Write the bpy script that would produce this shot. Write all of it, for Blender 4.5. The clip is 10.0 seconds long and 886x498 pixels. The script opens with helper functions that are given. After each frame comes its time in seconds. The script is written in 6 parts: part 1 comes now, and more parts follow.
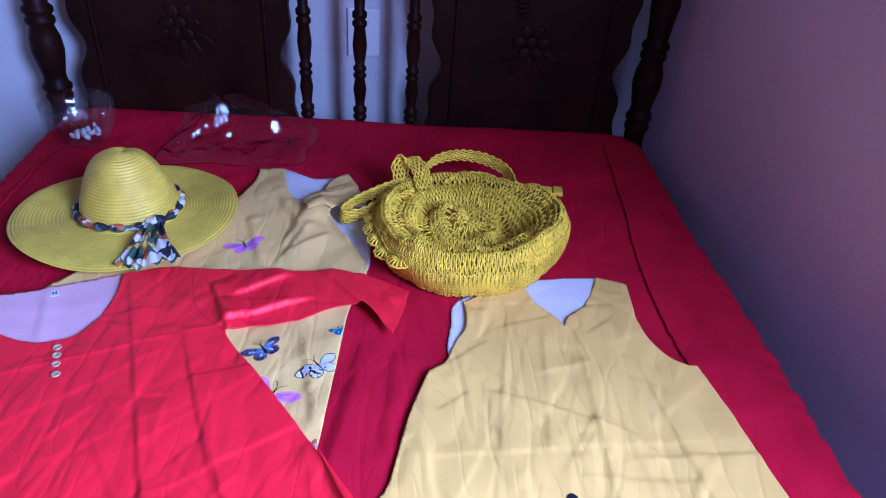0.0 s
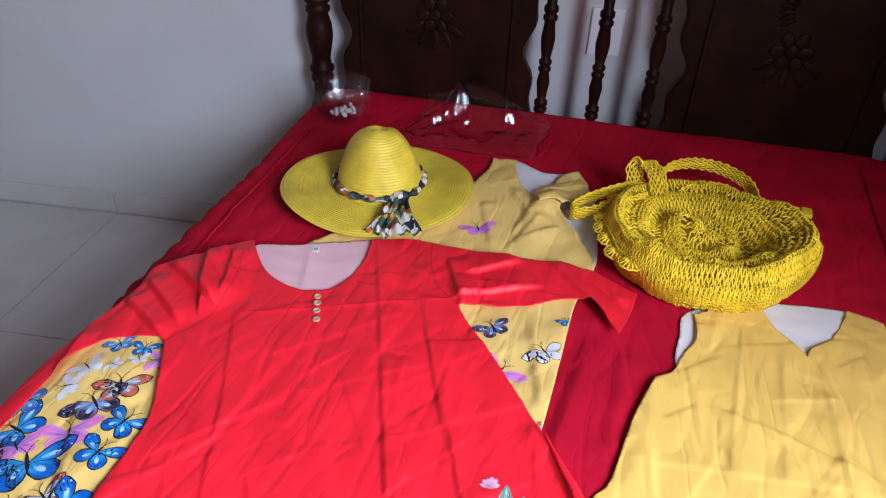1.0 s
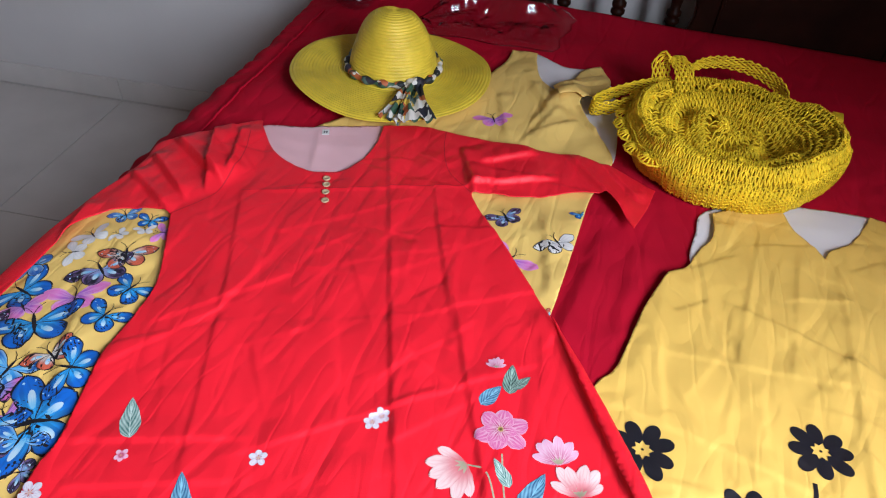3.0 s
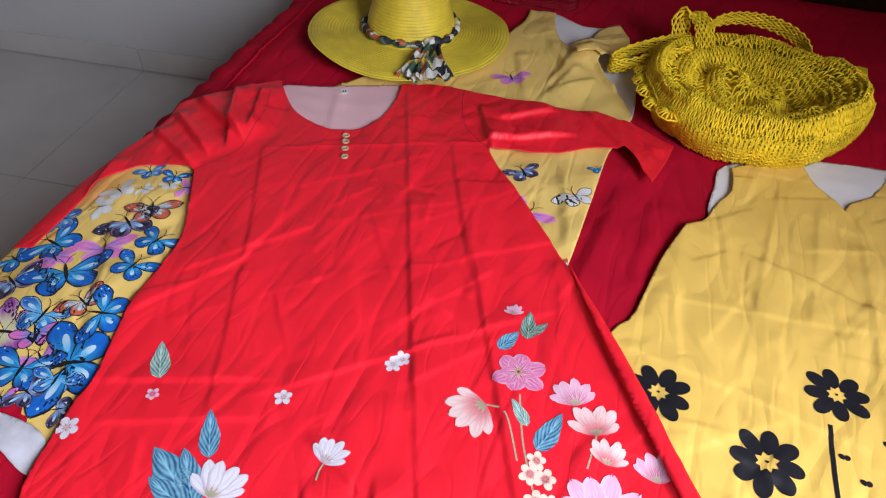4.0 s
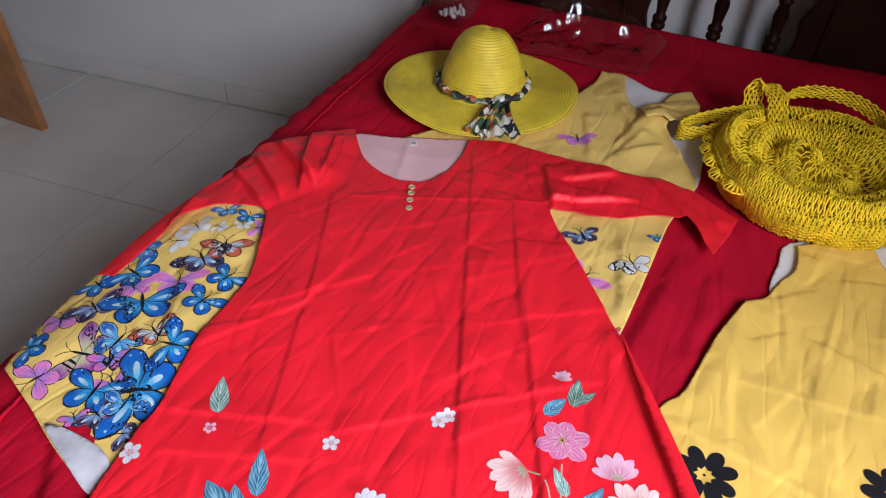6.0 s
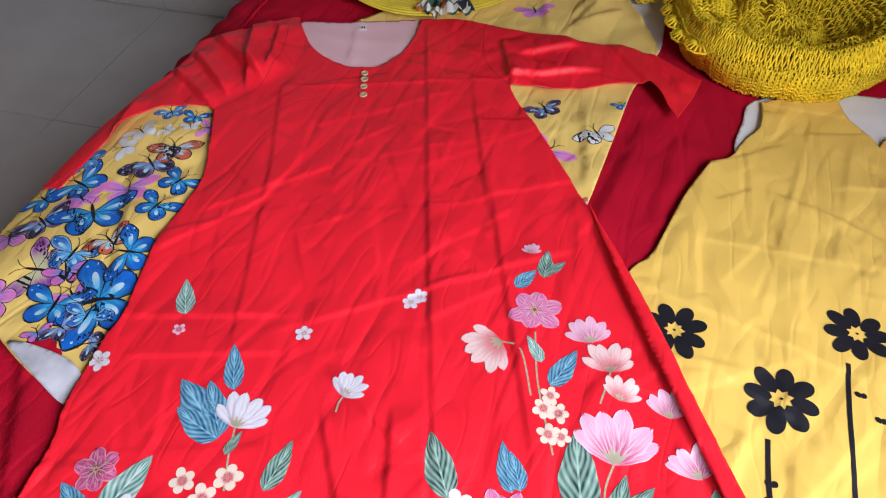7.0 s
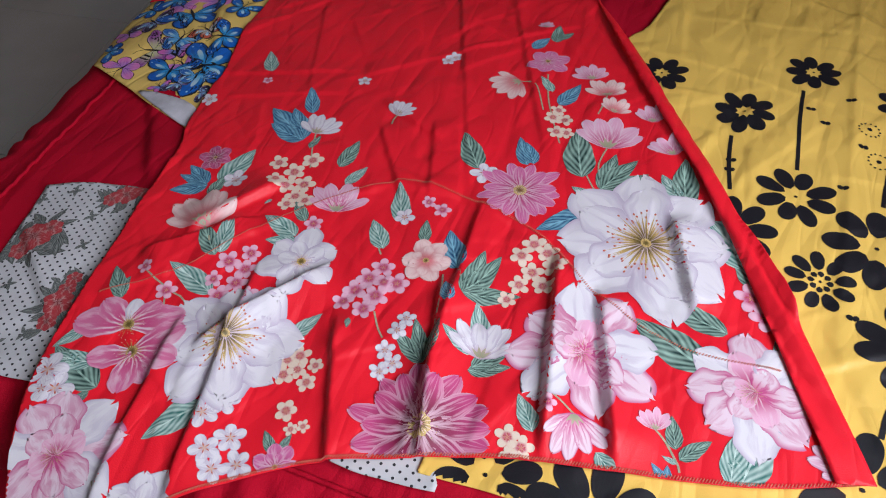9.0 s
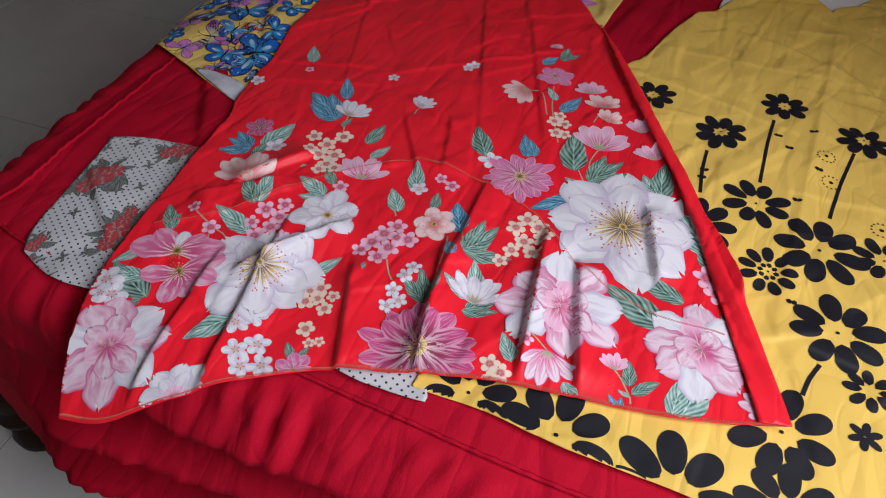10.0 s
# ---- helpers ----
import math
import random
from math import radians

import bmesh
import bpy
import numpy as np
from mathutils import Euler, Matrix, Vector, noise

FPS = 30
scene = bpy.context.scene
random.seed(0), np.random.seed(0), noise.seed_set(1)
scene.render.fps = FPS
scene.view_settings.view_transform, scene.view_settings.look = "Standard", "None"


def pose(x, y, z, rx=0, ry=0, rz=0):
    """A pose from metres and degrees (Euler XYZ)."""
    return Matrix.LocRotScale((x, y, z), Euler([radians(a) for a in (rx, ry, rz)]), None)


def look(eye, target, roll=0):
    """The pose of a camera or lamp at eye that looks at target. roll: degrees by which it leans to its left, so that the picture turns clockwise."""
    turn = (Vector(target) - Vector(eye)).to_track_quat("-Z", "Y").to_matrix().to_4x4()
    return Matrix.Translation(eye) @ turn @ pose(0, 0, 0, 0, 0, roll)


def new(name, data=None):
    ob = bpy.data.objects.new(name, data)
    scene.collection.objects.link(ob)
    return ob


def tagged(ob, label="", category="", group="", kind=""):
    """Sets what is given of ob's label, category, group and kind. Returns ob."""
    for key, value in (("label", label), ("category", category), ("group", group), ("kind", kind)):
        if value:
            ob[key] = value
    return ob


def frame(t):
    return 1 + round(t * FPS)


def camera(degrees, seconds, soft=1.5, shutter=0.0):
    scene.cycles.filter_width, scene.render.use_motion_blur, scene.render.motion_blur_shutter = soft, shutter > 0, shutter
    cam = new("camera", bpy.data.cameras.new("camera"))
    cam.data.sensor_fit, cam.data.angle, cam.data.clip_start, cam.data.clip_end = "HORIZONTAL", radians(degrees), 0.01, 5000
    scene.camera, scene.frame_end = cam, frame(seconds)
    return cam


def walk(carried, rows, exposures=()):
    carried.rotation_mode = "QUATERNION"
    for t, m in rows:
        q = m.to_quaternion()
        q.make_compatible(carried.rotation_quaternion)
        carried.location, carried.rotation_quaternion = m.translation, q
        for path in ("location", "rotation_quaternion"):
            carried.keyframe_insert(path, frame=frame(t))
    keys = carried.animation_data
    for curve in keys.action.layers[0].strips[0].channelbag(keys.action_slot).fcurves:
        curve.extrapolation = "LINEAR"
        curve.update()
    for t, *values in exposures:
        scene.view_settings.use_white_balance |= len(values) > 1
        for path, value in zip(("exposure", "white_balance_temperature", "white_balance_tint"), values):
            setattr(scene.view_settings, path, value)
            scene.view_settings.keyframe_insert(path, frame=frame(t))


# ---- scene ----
cam = camera(67.9, 10.0, soft=1.1)
EXPOSURES = [(0.0, 0.88, 3850, 36), (0.6, 0.99, 4550, 22), (1.2, 1.02, 5350, 13), (2.5, 0.78, 5500, 12), (4.0, 0.56, 5600, 11), (4.5, 0.44, 5650, 11), (6.5, 0.62, 5650, 11), (7.5, 0.22, 5650, 11), (8.3, -0.32, 5750, 11), (9.0, -0.52, 5750, 11), (10.0, -0.66, 5850, 10)]
PATH = [
    (0, (0.244, -0.133, 1.224), (0.367, 1.527, 0.117), 4.6),
    (0.5, (0.18, -0.16, 1.23), (-0.062, 1.51, 0.156), 2.6),
    (1, (0.158, -0.169, 1.221), (-0.248, 1.429, 0.089), 1.9),
    (1.5, (0.156, -0.174, 1.191), (-0.259, 1.346, -0.041), 2.1),
    (2, (0.146, -0.17, 1.167), (-0.226, 1.283, -0.156), 4.5),
    (2.5, (0.153, -0.175, 1.167), (-0.248, 1.267, -0.16), 3.3),
    (2.7, (0.154, -0.174, 1.168), (-0.215, 1.275, -0.161), 4.3),
    (3.8, (0.161, -0.205, 1.159), (-0.248, 1.209, -0.196), 3.3),
    (4, (0.164, -0.208, 1.151), (-0.245, 1.178, -0.232), 2.7),
    (4.5, (0.162, -0.213, 1.141), (-0.241, 1.114, -0.3), 3.6),
    (5, (0.145, -0.208, 1.177), (-0.394, 1.168, -0.17), 3.5),
    (5.2, (0.15, -0.205, 1.191), (-0.442, 1.192, -0.112), 2.5),
    (6.3, (0.164, -0.204, 1.181), (-0.436, 1.174, -0.138), 2.3),
    (6.5, (0.162, -0.2, 1.175), (-0.394, 1.122, -0.219), 2.6),
    (7, (0.177, -0.206, 1.151), (-0.269, 1.029, -0.358), 0.1),
    (7.5, (0.2, -0.247, 1.148), (-0.247, 0.928, -0.408), 0.9),
    (8, (0.249, -0.319, 1.126), (-0.304, 0.734, -0.482), -1.7),
    (8.5, (0.301, -0.361, 1.106), (-0.191, 0.604, -0.576), -3.9),
    (8.9, (0.289, -0.488, 1.115), (-0.194, 0.67, -0.443), -2.7),
    (9, (0.298, -0.527, 1.105), (-0.233, 0.62, -0.445), -4.3),
    (9.5, (0.305, -0.632, 1.127), (-0.201, 0.579, -0.382), 0.8),
    (10, (0.349, -0.655, 1.138), (-0.217, 0.569, -0.339), 1.2),
]
walk(cam, [(t, look(eye, target, roll)) for t, eye, target, roll in PATH], EXPOSURES)

# ---- world and light ----
from mathutils.bvhtree import BVHTree
from mathutils.geometry import delaunay_2d_cdt

world = bpy.data.worlds.new("world")
scene.world = world
world.use_nodes = True
sky = world.node_tree.nodes.new("ShaderNodeTexSky")
sky.sky_type, sky.sun_disc = "NISHITA", False
sky.sun_elevation, sky.sun_rotation = radians(40), radians(115)
world.node_tree.links.new(sky.outputs[0], world.node_tree.nodes["Background"].inputs[0])
world.node_tree.nodes["Background"].inputs[1].default_value = 0.12

# the room stands turned a little against the bed
ROOM = Matrix.Translation((-0.6, 1.52, 0)) @ Matrix.Rotation(radians(6.0), 4, "Z") @ Matrix.Translation((0.6, -1.52, 0))
WY0, WY1, WZ0, WZ1 = -1.30, -0.20, 0.95, 2.05
lamp = bpy.data.lights.new("window_daylight", "AREA")
lamp.shape, lamp.size, lamp.size_y, lamp.energy, lamp.color = "RECTANGLE", 0.95, 0.85, 36, (1.0, 0.97, 0.94)
lamp.spread = radians(162)
new("window_daylight", lamp).matrix_world = ROOM @ look((0.955, -0.75, 1.50), (-0.60, -0.80, 0.45))


# ---- materials ----
def material(name, colour, rough=0.6, metal=0.0, vary=0.12, scale=6.0, grain=0.0, grain_scale=300.0, sheen=0.0, coat=0.0, spec=0.5, wrinkle=0.0):
    """A surface with slow and fine changes of colour and a fine relief."""
    m = bpy.data.materials.new(name)
    m.use_nodes = True
    nt = m.node_tree
    b = nt.nodes["Principled BSDF"]
    b.inputs["Roughness"].default_value = rough
    b.inputs["Metallic"].default_value = metal
    b.inputs["Sheen Weight"].default_value = sheen
    b.inputs["Coat Weight"].default_value = coat
    b.inputs["Specular IOR Level"].default_value = spec
    tc = nt.nodes.new("ShaderNodeTexCoord")
    n1 = nt.nodes.new("ShaderNodeTexNoise")
    n1.inputs["Scale"].default_value = scale
    n1.inputs["Detail"].default_value = 6
    nt.links.new(tc.outputs["Object"], n1.inputs["Vector"])
    ramp = nt.nodes.new("ShaderNodeMapRange")
    ramp.inputs["From Min"].default_value, ramp.inputs["From Max"].default_value = 0.3, 0.7
    ramp.inputs["To Min"].default_value, ramp.inputs["To Max"].default_value = 1 - vary, 1 + vary
    nt.links.new(n1.outputs["Fac"], ramp.inputs["Value"])
    mix = nt.nodes.new("ShaderNodeVectorMath")
    mix.operation = "SCALE"
    mix.inputs[0].default_value = colour
    nt.links.new(ramp.outputs[0], mix.inputs["Scale"])
    nt.links.new(mix.outputs[0], b.inputs["Base Color"])
    if grain:
        n2 = nt.nodes.new("ShaderNodeTexNoise")
        n2.inputs["Scale"].default_value = grain_scale
        n2.inputs["Detail"].default_value = 3
        nt.links.new(tc.outputs["Object"], n2.inputs["Vector"])
        bump = nt.nodes.new("ShaderNodeBump")
        bump.inputs["Strength"].default_value, bump.inputs["Distance"].default_value = grain, 0.002
        nt.links.new(n2.outputs["Fac"], bump.inputs["Height"])
        if wrinkle:
            total = None
            for turn, size, share in ((0.25, 9, 1.0), (1.15, 13, 0.8), (2.3, 17, 0.6), (1.75, 34, 0.3)):
                mp = nt.nodes.new("ShaderNodeMapping")
                mp.inputs["Rotation"].default_value, mp.inputs["Scale"].default_value = (0, 0, turn), (1.0, 0.33, 0.4)
                nt.links.new(tc.outputs["Object"], mp.inputs[0])
                fold = nt.nodes.new("ShaderNodeTexNoise")
                fold.inputs["Scale"].default_value, fold.inputs["Detail"].default_value = size, 0.5
                nt.links.new(mp.outputs[0], fold.inputs["Vector"])
                chain = fold.outputs["Fac"]
                for kind, value in (("SUBTRACT", 0.5), ("ABSOLUTE", 0.0), ("MINIMUM", 0.055), ("MULTIPLY", share)):
                    step = nt.nodes.new("ShaderNodeMath")
                    step.operation, step.inputs[1].default_value = kind, value
                    nt.links.new(chain, step.inputs[0])
                    chain = step.outputs[0]
                if total is not None:
                    both = nt.nodes.new("ShaderNodeMath")
                    nt.links.new(total, both.inputs[0])
                    nt.links.new(chain, both.inputs[1])
                    chain = both.outputs[0]
                total = chain
            b3 = nt.nodes.new("ShaderNodeBump")
            b3.inputs["Strength"].default_value, b3.inputs["Distance"].default_value = wrinkle, 0.06
            nt.links.new(total, b3.inputs["Height"])
            nt.links.new(bump.outputs[0], b3.inputs["Normal"])
            bump = b3
        nt.links.new(bump.outputs[0], b.inputs["Normal"])
    return m


# for surfaces out of view: dark so that less light bounces and shade deepens
UNSEEN_WALL = material("darkened_unseen_wall", (0.27, 0.24, 0.20), 0.8, vary=0.05, scale=3, grain=0.25, grain_scale=120)
WALL = material("white_wall_paint", (0.62, 0.615, 0.605), 0.75, vary=0.04, scale=3, grain=0.25, grain_scale=120)
LILAC = material("lilac_wall_paint", (0.80, 0.57, 0.74), 0.7, vary=0.05, scale=3, grain=0.25, grain_scale=120)
TILE = material("pale_floor_tile", (0.62, 0.605, 0.58), 0.28, vary=0.07, scale=5, grain=0.05, grain_scale=60)
GROUT = material("grey_grout", (0.22, 0.21, 0.19), 0.9, vary=0.2, scale=20)
DARKWOOD = material("dark_stained_wood", (0.017, 0.0055, 0.0026), 0.45, vary=0.45, scale=9, grain=0.15, grain_scale=90, spec=0.1)
BROWNWOOD = material("brown_wood", (0.30, 0.13, 0.045), 0.45, vary=0.25, scale=14, grain=0.1)
SHEET = material("crimson_cotton", (0.44, 0.004, 0.022), 0.8, vary=0.12, scale=9, grain=0.35, grain_scale=700, spec=0.08, wrinkle=0.35)
RED = material("red_polyester", (0.80, 0.012, 0.027), 0.42, vary=0.06, scale=7, grain=0.2, grain_scale=900, spec=0.3, wrinkle=0.36)
PINKLINING = material("pale_pink_reverse", (0.80, 0.50, 0.53), 0.7, vary=0.06, scale=8, grain=0.2, grain_scale=900)
YELLOW = material("yellow_satin", (0.82, 0.54, 0.11), 0.38, spec=0.35, vary=0.06, scale=7, grain=0.15, grain_scale=900, wrinkle=0.36)
CREAMYELLOW = material("soft_yellow_satin", (0.84, 0.59, 0.16), 0.45, spec=0.35, vary=0.06, scale=7, grain=0.15, grain_scale=900, wrinkle=0.36)
WHITECLOTH = material("white_reverse", (0.74, 0.72, 0.72), 0.7, vary=0.06, scale=8, grain=0.2, grain_scale=900)
BACKPRINT = material("pale_reverse_print", (0.50, 0.49, 0.54), 0.7, vary=0.35, scale=28, grain=0.2, grain_scale=900)
STRAW = material("yellow_paper_straw", (0.72, 0.55, 0.035), 0.45, vary=0.14, scale=30, grain=0.4, grain_scale=500)
YARN = material("mustard_yarn", (0.92, 0.66, 0.012), 0.6, vary=0.22, scale=40, grain=0.5, grain_scale=800, spec=0.25)


# ---- mesh helpers ----
def part(name, bm, mat, parent=None, label="", smooth=True):
    """Links a bmesh as one mesh object under a thing."""
    me = bpy.data.meshes.new(name)
    bm.to_mesh(me)
    bm.free()
    for m in mat if isinstance(mat, (list, tuple)) else [mat]:
        me.materials.append(m)
    if smooth:
        me.polygons.foreach_set("use_smooth", [True] * len(me.polygons))
    ob = new(name, me)
    if parent:
        ob.parent = parent
    if label:
        tagged(ob, label)
    return ob


def box(bm, x0, y0, z0, x1, y1, z1, bevel=0.0):
    r = bmesh.ops.create_cube(bm, size=1, matrix=Matrix.LocRotScale(((x0 + x1) / 2, (y0 + y1) / 2, (z0 + z1) / 2), None, (x1 - x0, y1 - y0, z1 - z0)))
    if bevel:
        es = list({e for v in r["verts"] for e in v.link_edges})
        bmesh.ops.bevel(bm, geom=es, offset=bevel, segments=2, affect="EDGES", profile=0.6)


def boxes(*args, bevel=0.0):
    bm = bmesh.new()
    for a in args:
        box(bm, *a, bevel=bevel)
    return bm


def lathe(profile, segs=32, at=(0, 0, 0), squash=1.0):
    """Turns (radius, height) pairs round the upright axis."""
    bm = bmesh.new()
    rings = []
    for r, z in profile:
        rings.append([bm.verts.new((at[0] + r * math.cos(k * math.tau / segs), at[1] + squash * r * math.sin(k * math.tau / segs), at[2] + z)) for k in range(segs)])
    for a, b in zip(rings, rings[1:]):
        for k in range(segs):
            bm.faces.new((a[k], a[(k + 1) % segs], b[(k + 1) % segs], b[k]))
    if profile[0][0] > 1e-4:
        bm.faces.new(list(reversed(rings[0])))
    if profile[-1][0] > 1e-4:
        bm.faces.new(rings[-1])
    return bm


def tube(bm, pts, radius, sides=5, closed=False):
    """A round cord along points; radius is a number or one for each point."""
    n = len(pts)
    rings = []
    for i, p in enumerate(pts):
        p = Vector(p)
        a = Vector(pts[(i - 1) % n] if closed or i else pts[0])
        b = Vector(pts[(i + 1) % n] if closed or i < n - 1 else pts[-1])
        d = (b - a).normalized()
        side = d.cross(Vector((0.13, 0.21, 1))).normalized()
        up = side.cross(d)
        r = radius[i] if isinstance(radius, (list, tuple)) else radius
        rings.append([bm.verts.new(p + side * (r * math.cos(k * math.tau / sides)) + up * (r * math.sin(k * math.tau / sides))) for k in range(sides)])
    for i in range(n if closed else n - 1):
        a, b = rings[i], rings[(i + 1) % n]
        for k in range(sides):
            bm.faces.new((a[k], a[(k + 1) % sides], b[(k + 1) % sides], b[k]))
    if not closed:
        bm.faces.new(list(reversed(rings[0])))
        bm.faces.new(rings[-1])


def curve_through(pts, step=0.01, closed=True):
    """A smooth line through points given in the plane or in space."""
    out, n = [], len(pts)
    P = [Vector(p) for p in pts]
    for i in range(n if closed else n - 1):
        p0 = P[(i - 1) % n] if closed or i else P[0]
        p1, p2 = P[i], P[(i + 1) % n]
        p3 = P[(i + 2) % n] if closed or i + 2 < n else P[-1]
        if (p2 - p1).length < 1e-6:
            continue
        m = max(1, int((p2 - p1).length / step))
        for k in range(m):
            t = k / m
            out.append(0.5 * ((2 * p1) + (p2 - p0) * t + (2 * p0 - 5 * p1 + 4 * p2 - p3) * t * t + (3 * p1 - p0 - 3 * p2 + p3) * t ** 3))
    if not closed:
        out.append(P[-1])
    return out


def inside(x, y, poly):
    c, j = False, len(poly) - 1
    for i in range(len(poly)):
        a, b = poly[i], poly[j]
        if (a[1] > y) != (b[1] > y) and x < (b[0] - a[0]) * (y - a[1]) / (b[1] - a[1]) + a[0]:
            c = not c
        j = i
    return c


def smooth01(t):
    t = min(1.0, max(0.0, t))
    return t * t * (3 - 2 * t)


# ---- the bed's top and what lies over it ----
TOP = 0.553
LEFT, RIGHT, HEAD, FOOT = -0.50, 0.80, 1.434, -0.395


def edge_left(y):
    return LEFT - 0.062 * (y - 0.3)


def bed_height(x, y):
    """The support under a cloth: flat, rounding off beyond the bed's edges."""
    d = max(0.0, edge_left(y) + 0.03 - x, FOOT - 0.01 - y)
    return TOP - (2.4 * d * d if d < 0.14 else 0.047 + 0.8 * (d - 0.14))


def ridge(x, y, x0, y0, x1, y1, height, width):
    """A crease or fold between two places, fading at its ends."""
    dx, dy = x1 - x0, y1 - y0
    L2 = dx * dx + dy * dy
    t = ((x - x0) * dx + (y - y0) * dy) / L2
    if t < -0.1 or t > 1.1:
        return 0.0
    d = ((x - x0) * dy - (y - y0) * dx) / math.sqrt(L2)
    d = d / max(0.42 * width, 0.0052) if d > 0 else -d / (6.0 * width)
    if d > 1:
        return 0.0
    return height * (1 - d) * smooth01((t + 0.1) / 0.25) * smooth01((1.1 - t) / 0.25)


def rumple(x, y, seed, big=0.004, small=0.0015, turn=0.0, long=2.2):
    """Soft rumples and sharp creases that run along a direction."""
    c, s = math.cos(turn), math.sin(turn)
    u, v = (c * x + s * y) / long, -s * x + c * y
    z = 1.5 * big * noise.noise((u * 7, v * 7, seed)) + 0.9 * small * noise.noise((u * 24, v * 24, seed + 5))
    z -= 1.7 * big * abs(noise.noise((u * 9 + 3, v * 9, seed + 2))) ** 0.9
    where = max(0.0, noise.noise((x * 5, y * 5, seed + 7)) + 0.25)
    return z - 2.4 * small * where * abs(noise.noise((u * 20, v * 26, seed + 3))) + 0.3 * small * noise.noise((x * 60, y * 60, seed + 9))


class Creases:
    """Short straight creases scattered over a stretch of cloth, and longer ones that are given."""

    def __init__(self, seed, count, box, turn, spread, given=(), gain=1.0):
        rnd = random.Random(seed)
        self.cells = {}
        lines = [(*a[:4], a[4] * gain, a[5] * 0.75) for a in given]
        for k in range(count):
            x, y = rnd.uniform(box[0], box[1]), rnd.uniform(box[2], box[3])
            a, l = radians(rnd.gauss(turn, spread)), rnd.uniform(0.05, 0.24)
            lines.append((x, y, x + l * math.cos(a), y + l * math.sin(a), rnd.choice((-1, 1, 1)) * rnd.uniform(0.0008, 0.0020), rnd.uniform(0.004, 0.011)))
        for r in lines:
            pad = 6 * r[5] + 0.02
            for i in range(int((min(r[0], r[2]) - pad) // 0.06), int((max(r[0], r[2]) + pad) // 0.06) + 1):
                for j in range(int((min(r[1], r[3]) - pad) // 0.06), int((max(r[1], r[3]) + pad) // 0.06) + 1):
                    self.cells.setdefault((i, j), []).append(r)

    def at(self, x, y):
        return sum(ridge(x, y, *r) for r in self.cells.get((int(x // 0.06), int(y // 0.06)), ()))


class Cloth:
    """A flat-laid piece of cloth: outline, lie and folds."""

    def __init__(self, name, outline, height, mat, parent=None, label="", step=0.0065, round_outline=True):
        line = curve_through([(x, y) for x, y in outline], step) if round_outline else [Vector(p) for p in outline]
        self.line = [(p[0], p[1]) for p in line]
        xs, ys = [p[0] for p in self.line], [p[1] for p in self.line]
        pts = [Vector(p) for p in self.line]
        n = len(pts)
        y, row = min(ys) + step / 2, 0
        while y < max(ys):
            x = min(xs) + (step / 2 if row % 2 else 0)
            while x < max(xs):
                if inside(x, y, self.line):
                    pts.append(Vector((x + random.uniform(-0.15, 0.15) * step, y + random.uniform(-0.15, 0.15) * step)))
                x += step
            y += step * 0.87
            row += 1
        v, e, f, *rest = delaunay_2d_cdt(pts, [(i, (i + 1) % n) for i in range(n)], [list(range(n))], 1, 1e-5)
        bm = bmesh.new()
        vs = [bm.verts.new((p[0], p[1], height(p[0], p[1]))) for p in v]
        for t in f:
            bm.faces.new([vs[i] for i in t])
        bmesh.ops.recalc_face_normals(bm, faces=bm.faces)
        if sum(q.normal.z for q in bm.faces) < 0:
            bmesh.ops.reverse_faces(bm, faces=bm.faces)
        bm.normal_update()
        self.tree = BVHTree.FromBMesh(bm)
        self.height = height
        self.ob = part(name, bm, mat, parent, label)
        s = self.ob.modifiers.new("thickness", "SOLIDIFY")
        s.thickness, s.offset = 0.0012, -1

    def lift(self, x, y, up=0.0009):
        return self.find(x, y, up)[0]

    def find(self, x, y, up):
        """The place just above the cloth, and whether the cloth lies there at all."""
        hit = self.tree.ray_cast(Vector((x, y, 2)), Vector((0, 0, -1)))
        return Vector((x, y, (hit[0].z if hit[0] else self.height(x, y)) + up)), hit[0] is not None


# ---- the room ----
WALL_N, WALL_E, WALL_W, WALL_S, CEIL = 1.52, 0.90, -3.0, -2.6, 2.6


def structure(name, bm, mat, label, category, smooth=False):
    ob = tagged(part(name, bm, mat, None, "", smooth), label, category, kind="structure")
    ob.matrix_world = ROOM
    return ob


structure("wall_north", boxes((WALL_W - 0.15, WALL_N, 0, WALL_E + 0.15, WALL_N + 0.15, CEIL)), WALL, "white painted plaster wall behind the bed", "wall")
# west, south and ceiling stay out of view; their dark tone cuts bounced light
structure("wall_west", boxes((WALL_W - 0.15, WALL_S, 0, WALL_W, WALL_N, CEIL)), UNSEEN_WALL, "unseen wall across the room, darkened to cut bounced light", "wall")
structure("wall_south", boxes((WALL_W - 0.15, WALL_S - 0.15, 0, WALL_E + 0.15, WALL_S, CEIL)), UNSEEN_WALL, "unseen south wall, darkened to cut bounced light", "wall")
structure("wall_east", boxes((WALL_E, WALL_S, 0, WALL_E + 0.15, WY0, CEIL), (WALL_E, WY1, 0, WALL_E + 0.15, WALL_N, CEIL), (WALL_E, WY0, 0, WALL_E + 0.15, WY1, WZ0), (WALL_E, WY0, WZ1, WALL_E + 0.15, WY1, CEIL)), LILAC, "lilac painted wall beside the bed with a window opening", "wall")
structure("ceiling", boxes((WALL_W - 0.15, WALL_S - 0.15, CEIL, WALL_E + 0.15, WALL_N + 0.15, CEIL + 0.12)), UNSEEN_WALL, "unseen ceiling, darkened to cut bounced light", "ceiling")
floor = structure("floor", boxes((WALL_W - 0.15, WALL_S - 0.15, -0.15, WALL_E + 0.15, WALL_N + 0.15, -0.003)), GROUT, "pale large square floor tiles with dark grout", "floor")
window = tagged(new("window_1"), "white window frame set in the lilac wall", "window", kind="structure")
